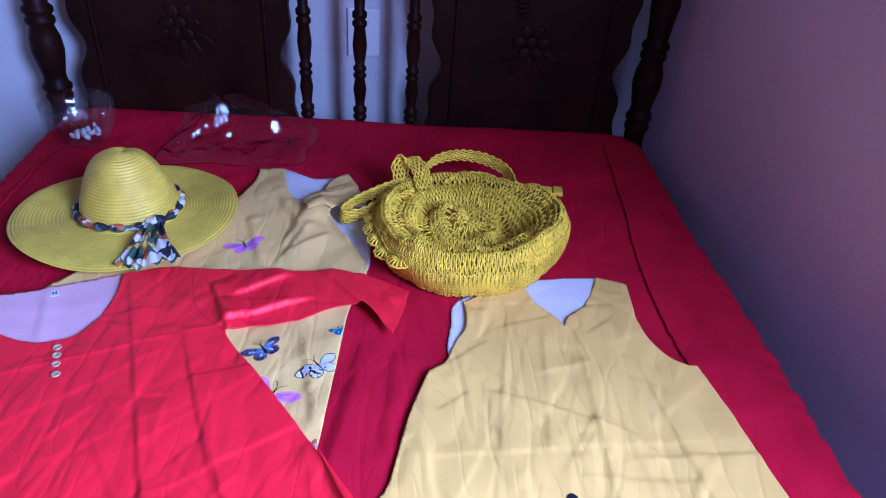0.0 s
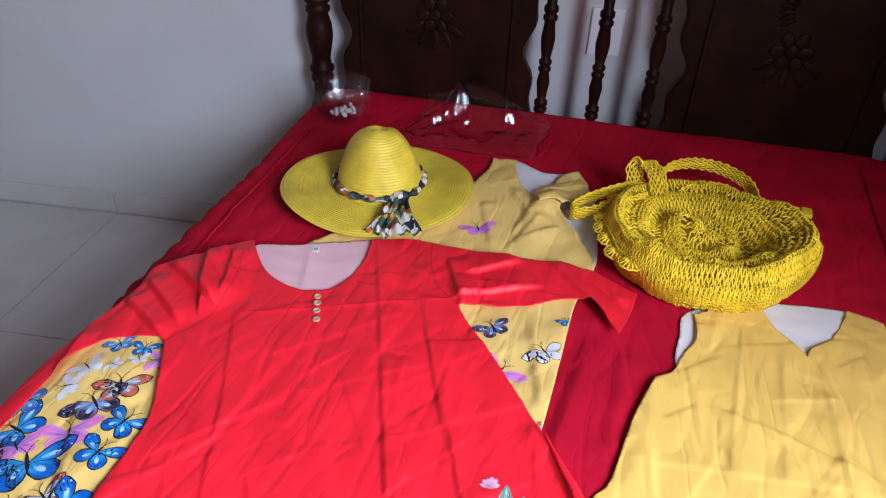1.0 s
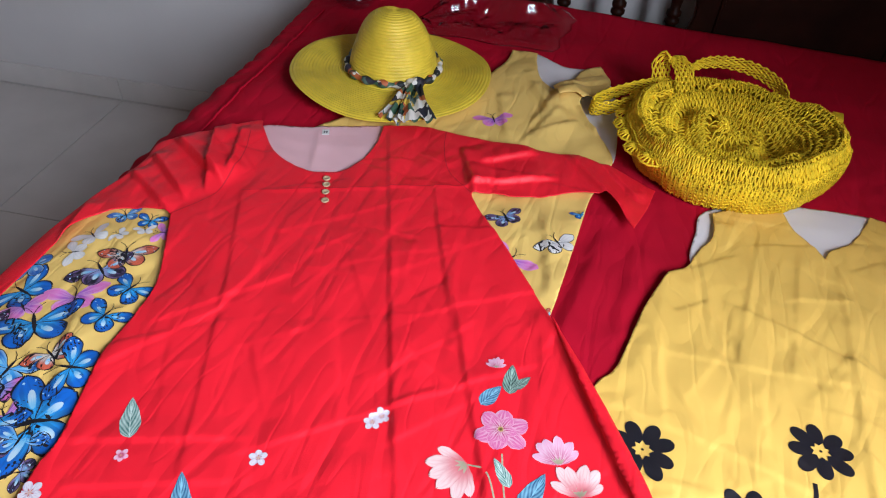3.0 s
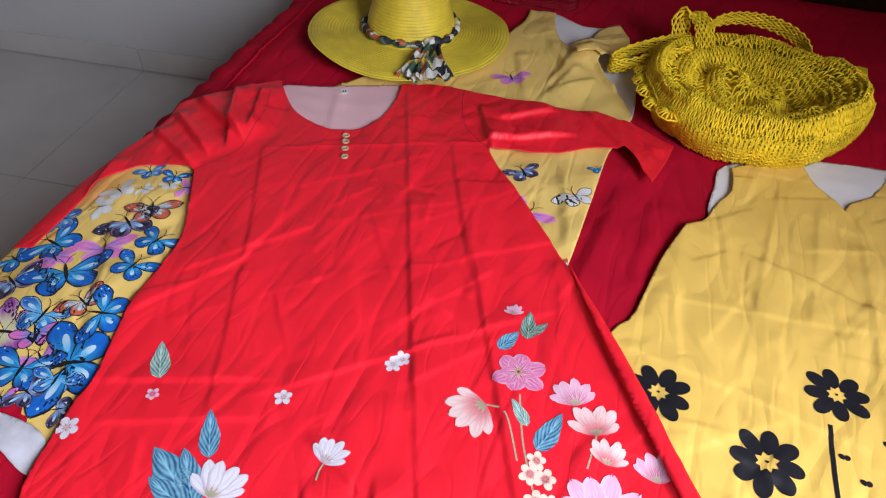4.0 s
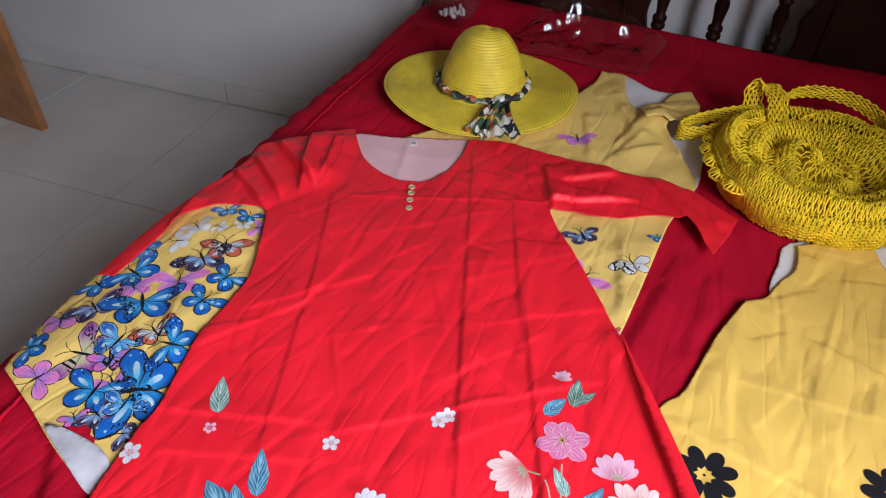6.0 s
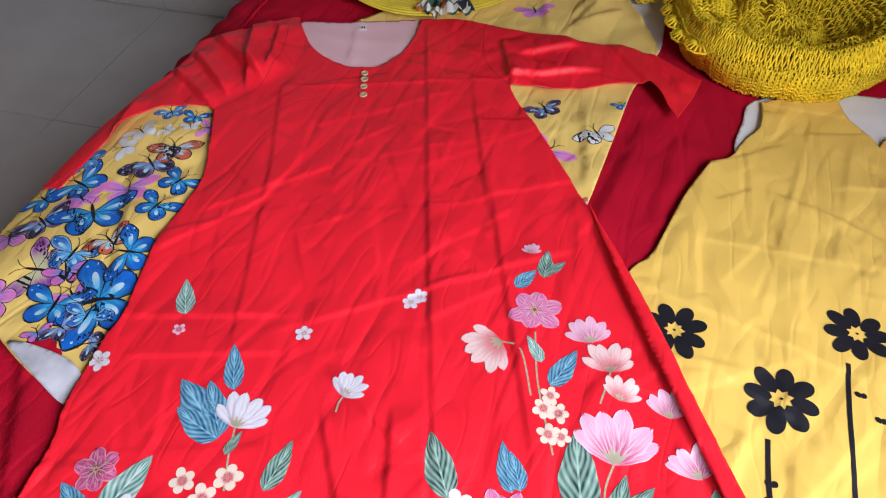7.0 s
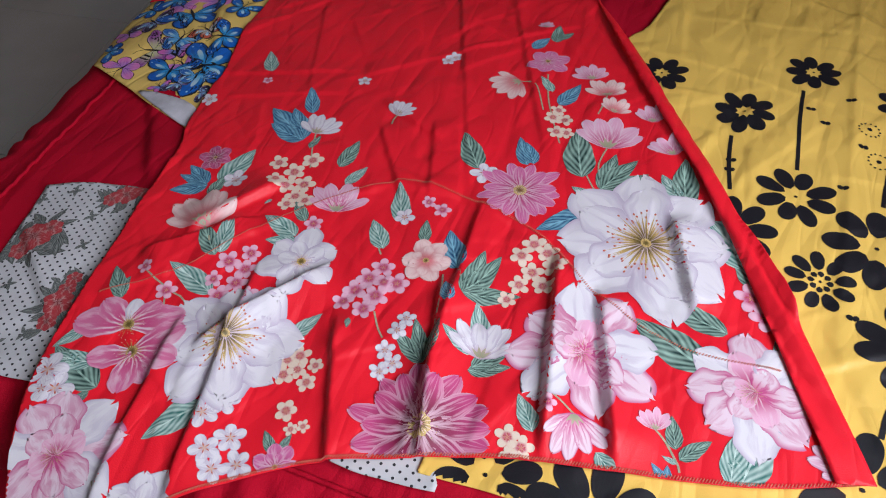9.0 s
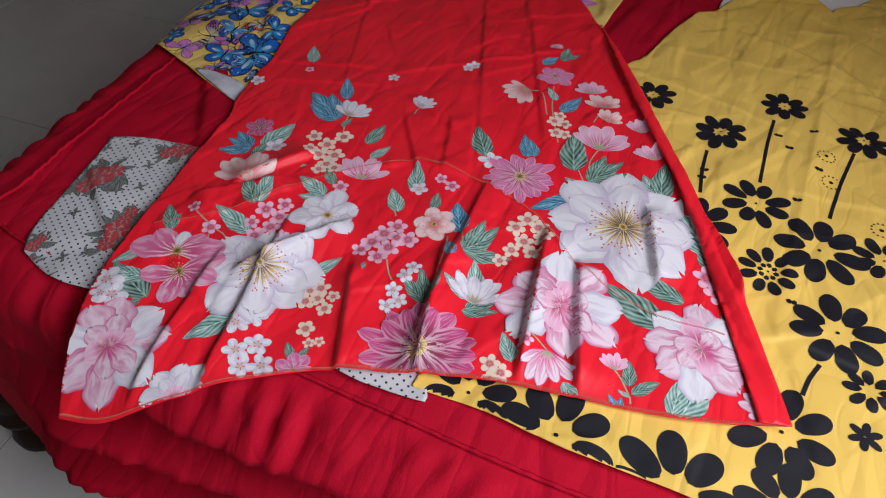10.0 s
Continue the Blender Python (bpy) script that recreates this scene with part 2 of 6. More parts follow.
window.matrix_world = ROOM
part("window_frame", boxes((WALL_E + 0.03, WY0, WZ0, WALL_E + 0.07, WY0 + 0.04, WZ1), (WALL_E + 0.03, WY1 - 0.04, WZ0, WALL_E + 0.07, WY1, WZ1), (WALL_E + 0.03, WY0 + 0.04, WZ0, WALL_E + 0.07, WY1 - 0.04, WZ0 + 0.04), (WALL_E + 0.03, WY0 + 0.04, WZ1 - 0.04, WALL_E + 0.07, WY1 - 0.04, WZ1)), WALL, window)


# ---- the bed ----
bed = tagged(new("bed"), "dark-stained wooden double bed with turned posts and carved headboard", "bed")


def wavy_panel(x0, x1, z0, z1, y0, y1):
    """A board with scalloped upright edges."""
    left, right = [], []
    for k in range(41):
        t = k / 40
        z = z0 + (z1 - z0) * t
        w = 0.013 * math.sin(z * 23.0 + 0.9) + 0.008 * math.sin(z * 51.0)
        left.append((x0 - w, z))
        right.append((x1 + w, z))
    bm = bmesh.new()
    ring = left + right[::-1]
    f = bm.faces.new([bm.verts.new((x, y0, z)) for x, z in ring])
    r = bmesh.ops.extrude_face_region(bm, geom=[f])
    bmesh.ops.translate(bm, verts=[v for v in r["geom"] if isinstance(v, bmesh.types.BMVert)], vec=(0, y1 - y0, 0))
    bmesh.ops.recalc_face_normals(bm, faces=bm.faces)
    es = [e for e in bm.edges if len(e.link_faces) == 2 and e.calc_face_angle(0) > 1.2]
    bmesh.ops.bevel(bm, geom=es, offset=0.005, segments=2, affect="EDGES")
    return bm


def carving(cx, cz, y):
    """A raised rosette with a ribbed shell above and leaves below."""
    bm = bmesh.new()

    def blob(x, z, rx, rz, depth, turn=0.0):
        bmesh.ops.create_uvsphere(bm, u_segments=10, v_segments=7, radius=1, matrix=Matrix.LocRotScale((x, y, z), Euler((0, turn, 0)), (rx, depth * 0.55, rz)))
    blob(cx, cz, 0.016, 0.016, 0.008)
    for k in range(6):
        a = k * math.tau / 6
        blob(cx + 0.030 * math.cos(a), cz + 0.030 * math.sin(a), 0.019, 0.014, 0.006, -a)
    for k in range(13):
        a = radians(55) + k * radians(13)
        blob(cx + 0.018 + 0.052 * math.cos(a), cz + 0.088 + 0.050 * math.sin(a), 0.017, 0.0055, 0.007, -a)
    for k in range(5):
        a = radians(-90) + (k - 2) * 0.5
        blob(cx + 0.060 * math.cos(a), cz + 0.060 * math.sin(a), 0.028, 0.009, 0.004, -a)
    return bm


for x0, x1 in ((-0.535, -0.045), (0.300, 0.765)):
    board = part("headboard_panel", wavy_panel(x0, x1, 0.38, 1.12, 1.437, 1.468), DARKWOOD, bed, "scalloped dark wooden headboard panel", smooth=False)
    part("carving", carving((x0 + x1) / 2, 0.775, 1.437), DARKWOOD, board, "carved rosette and shell")
    for sx in (x0 + 0.05, x1 - 0.05):
        part("moulding", boxes((sx - 0.004, 1.431, 0.40, sx + 0.004, 1.438, 1.10), bevel=0.002), DARKWOOD, board)

POST = [(0.024, 0.0), (0.030, 0.012), (0.038, 0.04), (0.034, 0.075), (0.026, 0.09), (0.036, 0.10), (0.036, 0.12), (0.028, 0.13), (0.036, 0.15), (0.036, 0.50),
        (0.030, 0.515), (0.026, 0.53), (0.026, 0.565), (0.031, 0.572), (0.031, 0.582), (0.026, 0.588), (0.033, 0.597), (0.033, 0.607), (0.027, 0.614), (0.025, 0.63), (0.031, 0.66),
        (0.036, 0.69), (0.034, 0.72), (0.026, 0.748), (0.032, 0.755), (0.032, 0.765), (0.026, 0.771), (0.033, 0.779), (0.033, 0.789), (0.025, 0.797), (0.028, 0.83), (0.034, 0.88),
        (0.030, 0.95), (0.034, 0.96), (0.034, 1.06), (0.028, 1.07), (0.040, 1.10), (0.040, 1.14), (0.02, 1.17), (0.0, 1.175)]
for x in (-0.612, 0.838):
    part("post", lathe(POST, 28, (x, 1.452, 0)), DARKWOOD, bed, "turned dark wooden bedpost")
BALUSTER = [(0.012, 0.44), (0.012, 0.555), (0.017, 0.56), (0.017, 0.568), (0.012, 0.572), (0.017, 0.577), (0.017, 0.586), (0.011, 0.592), (0.013, 0.61), (0.0165, 0.635), (0.012, 0.662),
            (0.016, 0.667), (0.016, 0.673), (0.011, 0.678), (0.016, 0.684), (0.016, 0.691), (0.011, 0.697), (0.015, 0.72), (0.0175, 0.745), (0.013, 0.785), (0.0175, 0.791), (0.0175, 0.799),
            (0.012, 0.804), (0.0175, 0.81), (0.0175, 0.82), (0.012, 0.826), (0.013, 0.86), (0.017, 0.92), (0.012, 0.99), (0.012, 1.05)]
for x in (-0.008, 0.123, 0.251):
    part("baluster", lathe(BALUSTER, 20, (x, 1.452, 0)), DARKWOOD, bed, "slim turned baluster")
part("top_rail", boxes((-0.60, 1.43, 1.04, 0.83, 1.475, 1.10), bevel=0.006), DARKWOOD, bed)
part("lower_rail", boxes((-0.60, 1.435, 0.38, 0.83, 1.47, 0.45), bevel=0.004), DARKWOOD, bed)
FOOTPOST = [(0.024, 0.0), (0.034, 0.006), (0.046, 0.03), (0.047, 0.05), (0.036, 0.085), (0.030, 0.095), (0.044, 0.105), (0.046, 0.12), (0.034, 0.135), (0.040, 0.15), (0.040, 0.23), (0.0, 0.235)]
for x in (-0.53, 0.80):
    part("foot_post", lathe(FOOTPOST, 28, (x, -0.452, 0)), DARKWOOD, bed, "turned dark wooden foot")
part("side_rail", boxes((-0.49, -0.38, 0.20, -0.46, 1.44, 0.34), bevel=0.004), DARKWOOD, bed)
part("side_rail", boxes((0.745, -0.38, 0.20, 0.775, 1.44, 0.34), bevel=0.004), DARKWOOD, bed)
part("foot_rail", boxes((-0.46, -0.40, 0.20, 0.745, -0.37, 0.34), bevel=0.004), DARKWOOD, bed)
part("mattress", boxes((-0.47, -0.36, 0.33, 0.76, 1.40, 0.51), bevel=0.04), WHITECLOTH, bed)


# ---- the bedsheet ----
def sheet_point(u, v):
    """Where a place of the spread sheet comes to lie: flat on top, hanging at the sides."""
    cx, cy = min(max(u, LEFT), RIGHT), min(max(v, FOOT), HEAD)
    dx, dy = u - cx, v - cy
    d = math.hypot(dx, dy)
    top = TOP - 0.003 + rumple(u, v, 1.3, 0.003, 0.0012, 0.4) + 0.004 * ridge(u, v, 0.06, 0.60, 0.20, 0.22, 1.0, 0.02)
    top += ridge(u, v, -0.40, 0.02, -0.30, -0.13, 0.010, 0.022) + ridge(u, v, 0.20, 0.62, 0.16, 0.36, 0.006, 0.014) + ridge(u, v, 0.25, 0.60, 0.23, 0.40, 0.005, 0.012)
    warp = -0.062 * (v - 0.3) * smooth01((RIGHT - u) / (RIGHT - LEFT))
    if d < 1e-6:
        near = min(u - LEFT, RIGHT - u, v - FOOT)
        return Vector((u + warp, v, top - 0.006 * smooth01(1 - near / 0.05) + 0.010 * smooth01((v - 1.30) / 0.13)))
    nx, ny = dx / d, dy / d
    r = 0.055
    a = min(d / r, math.pi / 2)
    out, down = r * math.sin(a), r * (1 - math.cos(a)) + max(0.0, d - r * math.pi / 2)
    s = cy * 1.0 - cx if abs(dx) > abs(dy) else cx
    hang = smooth01(d / 0.16)
    s += 0.03 * noise.noise((s * 5, d * 4, 2.0))
    pleat = 0.004 * math.sin(s * 62 + 3 * noise.noise((s * 4, 0.0, 7.0))) + 0.007 * noise.noise((s * 30, d * 5, 4.0))
    foot = abs(dy) > abs(dx) and dy < 0
    sag = 0.014 * noise.noise((s * 2.2 + d * 3, d * 7, 11.0)) * smooth01(d / 0.06)
    sag += (0.0042 if foot else 0.003) * math.sin(s * 120 + 7 * noise.noise((s * 8, d * 3, 0))) * smooth01(d / 0.012) * smooth01((0.09 - d) / 0.06)
    if foot:
        for d0, lean, height, width in ((0.075, 0.10, 0.026, 0.018), (0.120, 0.20, 0.036, 0.022), (0.175, 0.10, 0.042, 0.026), (0.235, 0.20, 0.046, 0.028), (0.300, 0.12, 0.046, 0.030), (0.045, -0.05, 0.010, 0.012)):
            q = d - d0 + lean * (s - 0.15) + 0.018 * noise.noise((s * 4, d0 * 30, 3.0))
            q = q / width if q > 0 else -q / (2.2 * width)
            sag += height * max(0.0, 1 - q) ** 1.4 * smooth01((d - 0.02) / 0.05) * (0.75 + 0.6 * noise.noise((s * 3, d0 * 40, 1.0)))
        sag *= smooth01((u - LEFT + 0.05) / 0.30)
        gather = noise.noise((s * 17 + d * 5, d * 4, 21.0)) / 0.07
        sag -= 0.007 * math.exp(-gather * gather) * smooth01((d - 0.01) / 0.03) * smooth01((0.13 - d) / 0.08) * smooth01((u - LEFT) / 0.15)
    else:
        sag += 0.010 * math.sin(s * 16 + d * 34 + 3 * noise.noise((s * 4, d * 5, 6.0))) * smooth01((d - 0.04) / 0.10)
    out += (0.035 if foot else 0.022) * smooth01(d / 0.38) + hang * pleat * (0.35 if foot else 1.0) + sag
    return Vector((cx + nx * out + warp, cy + ny * out, top - 0.006 - down + 0.4 * sag))


def build_sheet():
    step, drop = 0.0075, 0.37
    u0, u1, v0, v1 = LEFT - drop, RIGHT + 0.09, FOOT - drop, HEAD + 0.05
    nu, nv = int((u1 - u0) / step), int((v1 - v0) / step)
    bm = bmesh.new()
    grid = [[bm.verts.new(sheet_point(u0 + (u1 - u0) * i / nu, v0 + (v1 - v0) * j / nv)) for i in range(nu + 1)] for j in range(nv + 1)]
    for j in range(nv):
        for i in range(nu):
            u, v = u0 + (u1 - u0) * (i + 0.5) / nu, v0 + (v1 - v0) * (j + 0.5) / nv
            if math.hypot(u - min(max(u, LEFT), RIGHT), v - min(max(v, FOOT), HEAD)) < drop - 0.01:
                bm.faces.new((grid[j][i], grid[j][i + 1], grid[j + 1][i + 1], grid[j + 1][i]))
    for v in [v for v in bm.verts if not v.link_faces]:
        bm.verts.remove(v)
    ob = part("bedsheet", bm, SHEET)
    m = ob.modifiers.new("thickness", "SOLIDIFY")
    m.thickness, m.offset = 0.002, -1
    tagged(ob, "crimson cotton bedsheet spread over the bed, hanging in folds", "bedsheet")
    # gathered seams with stitches
    for n, line in (("seam", [(0.735, 1.36), (0.715, 1.1), (0.685, 0.86), (0.682, 0.62), (0.70, 0.40), (0.72, 0.0), (0.72, -0.36)]),
                    ("seam", [(-0.475, 1.2), (-0.478, 0.6), (-0.468, 0.0), (-0.46, -0.30), (-0.44, -0.37), (-0.2, -0.385), (0.3, -0.385), (0.72, -0.36)])):
        bm = bmesh.new()
        pts = []
        for k, p in enumerate(curve_through(line, 0.006, False)):
            q = sheet_point(p[0] + 0.003 * noise.noise((k * 0.3, 1, 1)), p[1])
            pts.append(q + Vector((0, 0, 0.001 + 0.0022 * abs(math.sin(k * 0.9)))))
        tube(bm, pts, 0.0026, 5)
        part(n, bm, SHEET, ob, "gathered sewn seam")
    return ob


sheet = build_sheet()


# ---- butterfly dress, lying under the red one ----
BUTTERFLY_CREASES = Creases(14, 90, (-0.5, 0.2, 0.0, 1.15), 50, 50)


def h_butterfly(x, y):
    z = bed_height(x, y) + 0.005 + rumple(x, y, 3.1, 0.003, 0.0015, 1.0) + BUTTERFLY_CREASES.at(x, y)
    z += ridge(x, y, 0.09, 0.97, 0.15, 0.87, 0.010, 0.014) + ridge(x, y, 0.06, 1.00, 0.03, 0.86, 0.007, 0.015)
    z += ridge(x, y, -0.45, 0.30, -0.33, 0.10, 0.006, 0.018) + ridge(x, y, -0.47, 0.13, -0.30, 0.06, 0.005, 0.012)
    for fold in ((-0.05, 0.95, 0.0, 0.80, 0.006, 0.009), (0.0, 1.02, 0.06, 0.90, 0.007, 0.009), (0.07, 0.93, 0.03, 0.80, 0.006, 0.009), (0.10, 0.62, 0.14, 0.45, 0.006, 0.009), (0.03, 0.60, 0.15, 0.52, 0.004, 0.007), (0.11, 0.90, 0.05, 0.84, 0.005, 0.008), (-0.47, 0.36, -0.38, 0.30, 0.005, 0.008), (-0.48, 0.20, -0.36, 0.12, 0.005, 0.009)):
        z += ridge(x, y, *fold)
    return z + 0.02 * smooth01((x - 0.04) / 0.05) * smooth01((0.13 - x) / 0.05) * smooth01((y - 0.93) / 0.05) * smooth01((1.05 - y) / 0.06)


butterfly_dress = tagged(new("butterfly_dress"), "sleeveless yellow dress printed with coloured butterflies, lying under a red dress", "dress")
bf_cloth = Cloth("skirt", [(-0.085, 1.03), (-0.068, 1.10), (-0.068, 1.15), (-0.068, 1.15), (-0.040, 1.157), (-0.014, 1.155), (-0.014, 1.155), (-0.005, 1.10), (0.015, 1.045), (0.050, 1.012), (0.075, 1.05), (0.090, 1.105), (0.122, 1.130), (0.122, 1.130), (0.140, 1.085), (0.112, 1.00), (0.103, 0.950), (0.103, 0.950), (0.130, 0.90),
                           (0.165, 0.85), (0.185, 0.795), (0.172, 0.72), (0.162, 0.67), (0.156, 0.54), (0.147, 0.40), (0.12, 0.20), (-0.10, 0.02), (-0.278, -0.042), (-0.278, -0.042), (-0.357, -0.018), (-0.422, 0.007), (-0.50, 0.034), (-0.50, 0.034), (-0.53, 0.11), (-0.54, 0.22), (-0.53, 0.35),
                           (-0.50, 0.42), (-0.43, 0.50), (-0.36, 0.62), (-0.30, 0.74), (-0.20, 0.86), (-0.12, 0.95)], h_butterfly, CREAMYELLOW, butterfly_dress, "yellow butterfly-printed cloth")
Cloth("lining", [(-0.030, 1.15), (-0.01, 1.157), (0.05, 1.12), (0.105, 1.125), (0.15, 1.08), (0.175, 0.98), (0.186, 0.80), (0.14, 0.82), (0.05, 0.97), (-0.02, 1.02)], lambda x, y: bed_height(x, y) + 0.0015 + rumple(x, y, 6, 0.002, 0.001), WHITECLOTH, butterfly_dress, "white reverse of the cloth")


def h_flap(x, y):
    return h_butterfly(x, y) + 0.009 + ridge(x, y, 0.055, 1.00, 0.145, 1.07, 0.006, 0.010) - ridge(x, y, 0.075, 1.05, 0.13, 1.10, 0.004, 0.008)


Cloth("folded_flap", [(0.045, 1.005), (0.045, 1.005), (0.075, 1.05), (0.090, 1.105), (0.122, 1.132), (0.122, 1.132), (0.150, 1.065), (0.135, 1.01), (0.108, 0.955), (0.108, 0.955), (0.085, 0.962), (0.062, 0.955), (0.062, 0.955)], h_flap, CREAMYELLOW, butterfly_dress, "folded-over shoulder of the dress")


# ---- floral dotted dress, its corner showing ----
def h_floral(x, y):
    return bed_height(x, y) + 0.002 + rumple(x, y, 8.1, 0.004, 0.002, 0.8) + ridge(x, y, -0.36, -0.25, -0.24, -0.34, 0.006, 0.014)


floral_dress = tagged(new("floral_dress"), "white dotted dress with red roses under a red dress", "dress")
fl_cloth = Cloth("cloth", [(-0.385, -0.186), (-0.385, -0.186), (-0.323, -0.160), (-0.20, -0.150), (0.08, -0.20), (0.160, -0.30), (0.198, -0.358), (0.198, -0.364), (0.15, -0.370), (0.11, -0.372), (0.0, -0.36), (-0.14, -0.385), (-0.203, -0.401), (-0.262, -0.408), (-0.323, -0.393), (-0.323, -0.393), (-0.345, -0.355), (-0.365, -0.27)], h_floral, WHITECLOTH, floral_dress, "white dotted cloth")


# ---- yellow dress with black flowers ----
YELLOW_CREASES = Creases(4, 170, (0.2, 0.8, -0.35, 0.75), 80, 50, ((0.42, 0.70, 0.36, 0.30, 0.004, 0.010), (0.52, 0.64, 0.50, -0.10, 0.004, 0.007), (0.47, 0.66, 0.44, 0.40, 0.003, 0.006), (0.60, 0.60, 0.66, 0.10, 0.005, 0.009), (0.25, 0.40, 0.66, 0.44, 0.002, 0.005),
              (0.22, 0.31, 0.48, 0.26, 0.003, 0.006), (0.48, 0.12, 0.80, 0.16, 0.003, 0.006), (0.34, 0.62, 0.48, 0.42, 0.004, 0.010), (0.30, 0.55, 0.40, 0.42, 0.003, 0.010), (0.64, 0.40, 0.50, 0.18, 0.003, 0.010), (0.30, 0.36, 0.44, 0.14, 0.003, 0.010)), 0.6)


def h_yellow(x, y):
    return bed_height(x, y) + 0.006 + rumple(x, y, 12.7, 0.003, 0.0012, 1.4) + YELLOW_CREASES.at(x, y)


yellow_dress = tagged(new("yellow_dress"), "sleeveless yellow dress with large black printed flowers on the bed", "dress")
yw_cloth = Cloth("cloth", [(0.348, 0.712), (0.348, 0.712), (0.348, 0.653), (0.328, 0.613), (0.314, 0.575), (0.289, 0.553), (0.289, 0.553), (0.262, 0.47), (0.238, 0.36), (0.213, 0.305), (0.20, 0.10), (0.18, -0.30), (0.179, -0.354), (0.179, -0.354), (0.255, -0.348), (0.338, -0.352), (0.448, -0.346), (0.60, -0.35), (0.80, -0.34), (0.80, -0.34),
                           (0.79, -0.10), (0.76, 0.15), (0.725, 0.35), (0.705, 0.50), (0.690, 0.575), (0.690, 0.575), (0.659, 0.586), (0.632, 0.640), (0.628, 0.702), (0.634, 0.772), (0.634, 0.772), (0.610, 0.785), (0.586, 0.794), (0.586, 0.794), (0.570, 0.755), (0.546, 0.712), (0.515, 0.682), (0.506, 0.662), (0.506, 0.662), (0.492, 0.690), (0.465, 0.722), (0.450, 0.760), (0.40, 0.750)], h_yellow, YELLOW, yellow_dress, "yellow satin cloth", step=0.0040)
Cloth("lining", [(0.325, 0.66), (0.335, 0.715), (0.40, 0.765), (0.47, 0.785), (0.575, 0.797), (0.60, 0.78), (0.56, 0.68), (0.50, 0.63), (0.40, 0.64), (0.335, 0.575), (0.318, 0.60)], lambda x, y: bed_height(x, y) + 0.0015 + rumple(x, y, 5, 0.002, 0.001), WHITECLOTH, yellow_dress, "white reverse of the cloth")


# ---- red dress ----
CREASES = [(-0.332, 0.494, -0.240, 0.290, 0.005, 0.012), (-0.250, 0.310, -0.159, 0.072, 0.005, 0.010), (-0.195, 0.744, -0.033, 0.326, 0.006, 0.014), (-0.046, 0.357, 0.098, -0.007, 0.007, 0.013), (-0.085, 0.642, 0.037, 0.354, 0.007, 0.012), (0.028, 0.390, 0.168, 0.064, 0.007, 0.012),
           (-0.334, 0.493, -0.006, 0.641, 0.003, 0.006), (-0.297, 0.065, -0.120, 0.130, 0.004, 0.006), (-0.120, 0.112, 0.150, 0.329, 0.004, 0.006), (-0.181, 0.406, -0.141, 0.470, 0.003, 0.008), (-0.131, 0.427, -0.050, 0.308, 0.003, 0.010), (-0.178, 0.247, -0.117, 0.161, 0.004, 0.012),
           (-0.300, 0.230, -0.180, 0.370, 0.004, 0.012), (-0.320, 0.150, -0.230, 0.290, 0.004, 0.010), (-0.020, 0.300, 0.080, 0.260, 0.003, 0.010)]
SLEEVE_FOLDS = [(-0.500, 0.580, -0.370, 0.500, 0.012, 0.010), (-0.460, 0.630, -0.385, 0.480, 0.011, 0.010), (-0.420, 0.650, -0.370, 0.520, 0.008, 0.009), (-0.510, 0.530, -0.400, 0.450, 0.010, 0.009), (-0.515, 0.480, -0.410, 0.420, 0.009, 0.008), (-0.525, 0.400, -0.500, 0.300, 0.006, 0.006),
                (-0.025, 0.632, 0.100, 0.700, 0.007, 0.012), (-0.020, 0.700, 0.060, 0.760, 0.006, 0.012), (0.110, 0.770, 0.215, 0.650, 0.007, 0.010), (0.170, 0.770, 0.235, 0.690, 0.005, 0.008), (-0.060, 0.730, -0.010, 0.620, 0.007, 0.010)]
FOLDS = [(0.005, -0.190, -0.065, -0.315, 0.010, 0.010), (-0.10, -0.16, -0.19, -0.24, 0.008, 0.014), (-0.037, 0.038, 0.046, -0.078, 0.0035, 0.016), (0.047, -0.246, 0.106, -0.380, 0.007, 0.009), (0.128, -0.166, 0.175, -0.345, 0.008, 0.009), (0.13, -0.05, 0.16, -0.34, 0.006, 0.007), (0.23, -0.10, 0.27, -0.30, 0.011, 0.010), (0.28, -0.13, 0.33, -0.29, 0.009, 0.010),
         (-0.06, -0.22, -0.01, -0.45, 0.007, 0.010), (-0.10, -0.30, -0.07, -0.49, 0.006, 0.012), (0.03, 0.06, 0.07, -0.06, 0.003, 0.014), (-0.05, 0.08, 0.05, 0.03, 0.003, 0.012), (0.33, -0.01, 0.37, -0.12, 0.008, 0.010), (0.40, 0.02, 0.46, -0.10, 0.012, 0.012),
         (0.155, 0.39, 0.50, -0.20, 0.006, 0.005), (-0.16, -0.20, -0.10, -0.10, 0.008, 0.010)]
HEMSEAM = [(-0.20, -0.30), (-0.13, -0.24), (-0.06, -0.13), (0.02, -0.055), (0.10, -0.05), (0.20, -0.075), (0.27, -0.13), (0.36, -0.165), (0.45, -0.16)]


RED_CREASES = Creases(9, 190, (-0.5, 0.5, -0.5, 0.75), 75, 50, CREASES + [(*a[:4], 2.3 * a[4], a[5]) for a in SLEEVE_FOLDS + FOLDS] + [(*a, *b, 0.004, 0.006) for a, b in zip(HEMSEAM, HEMSEAM[1:])], 0.58)


def h_red(x, y):
    z = bed_height(x, y) + 0.012 + rumple(x, y, 21.3, 0.0028, 0.0012, 1.9) + RED_CREASES.at(x, y)
    under = h_butterfly(x, y) if y > -0.05 else h_floral(x, y)
    if x > 0.15 and y < 0.42:
        under = max(under, h_yellow(x, y))
    return max(z, under + 0.0045)


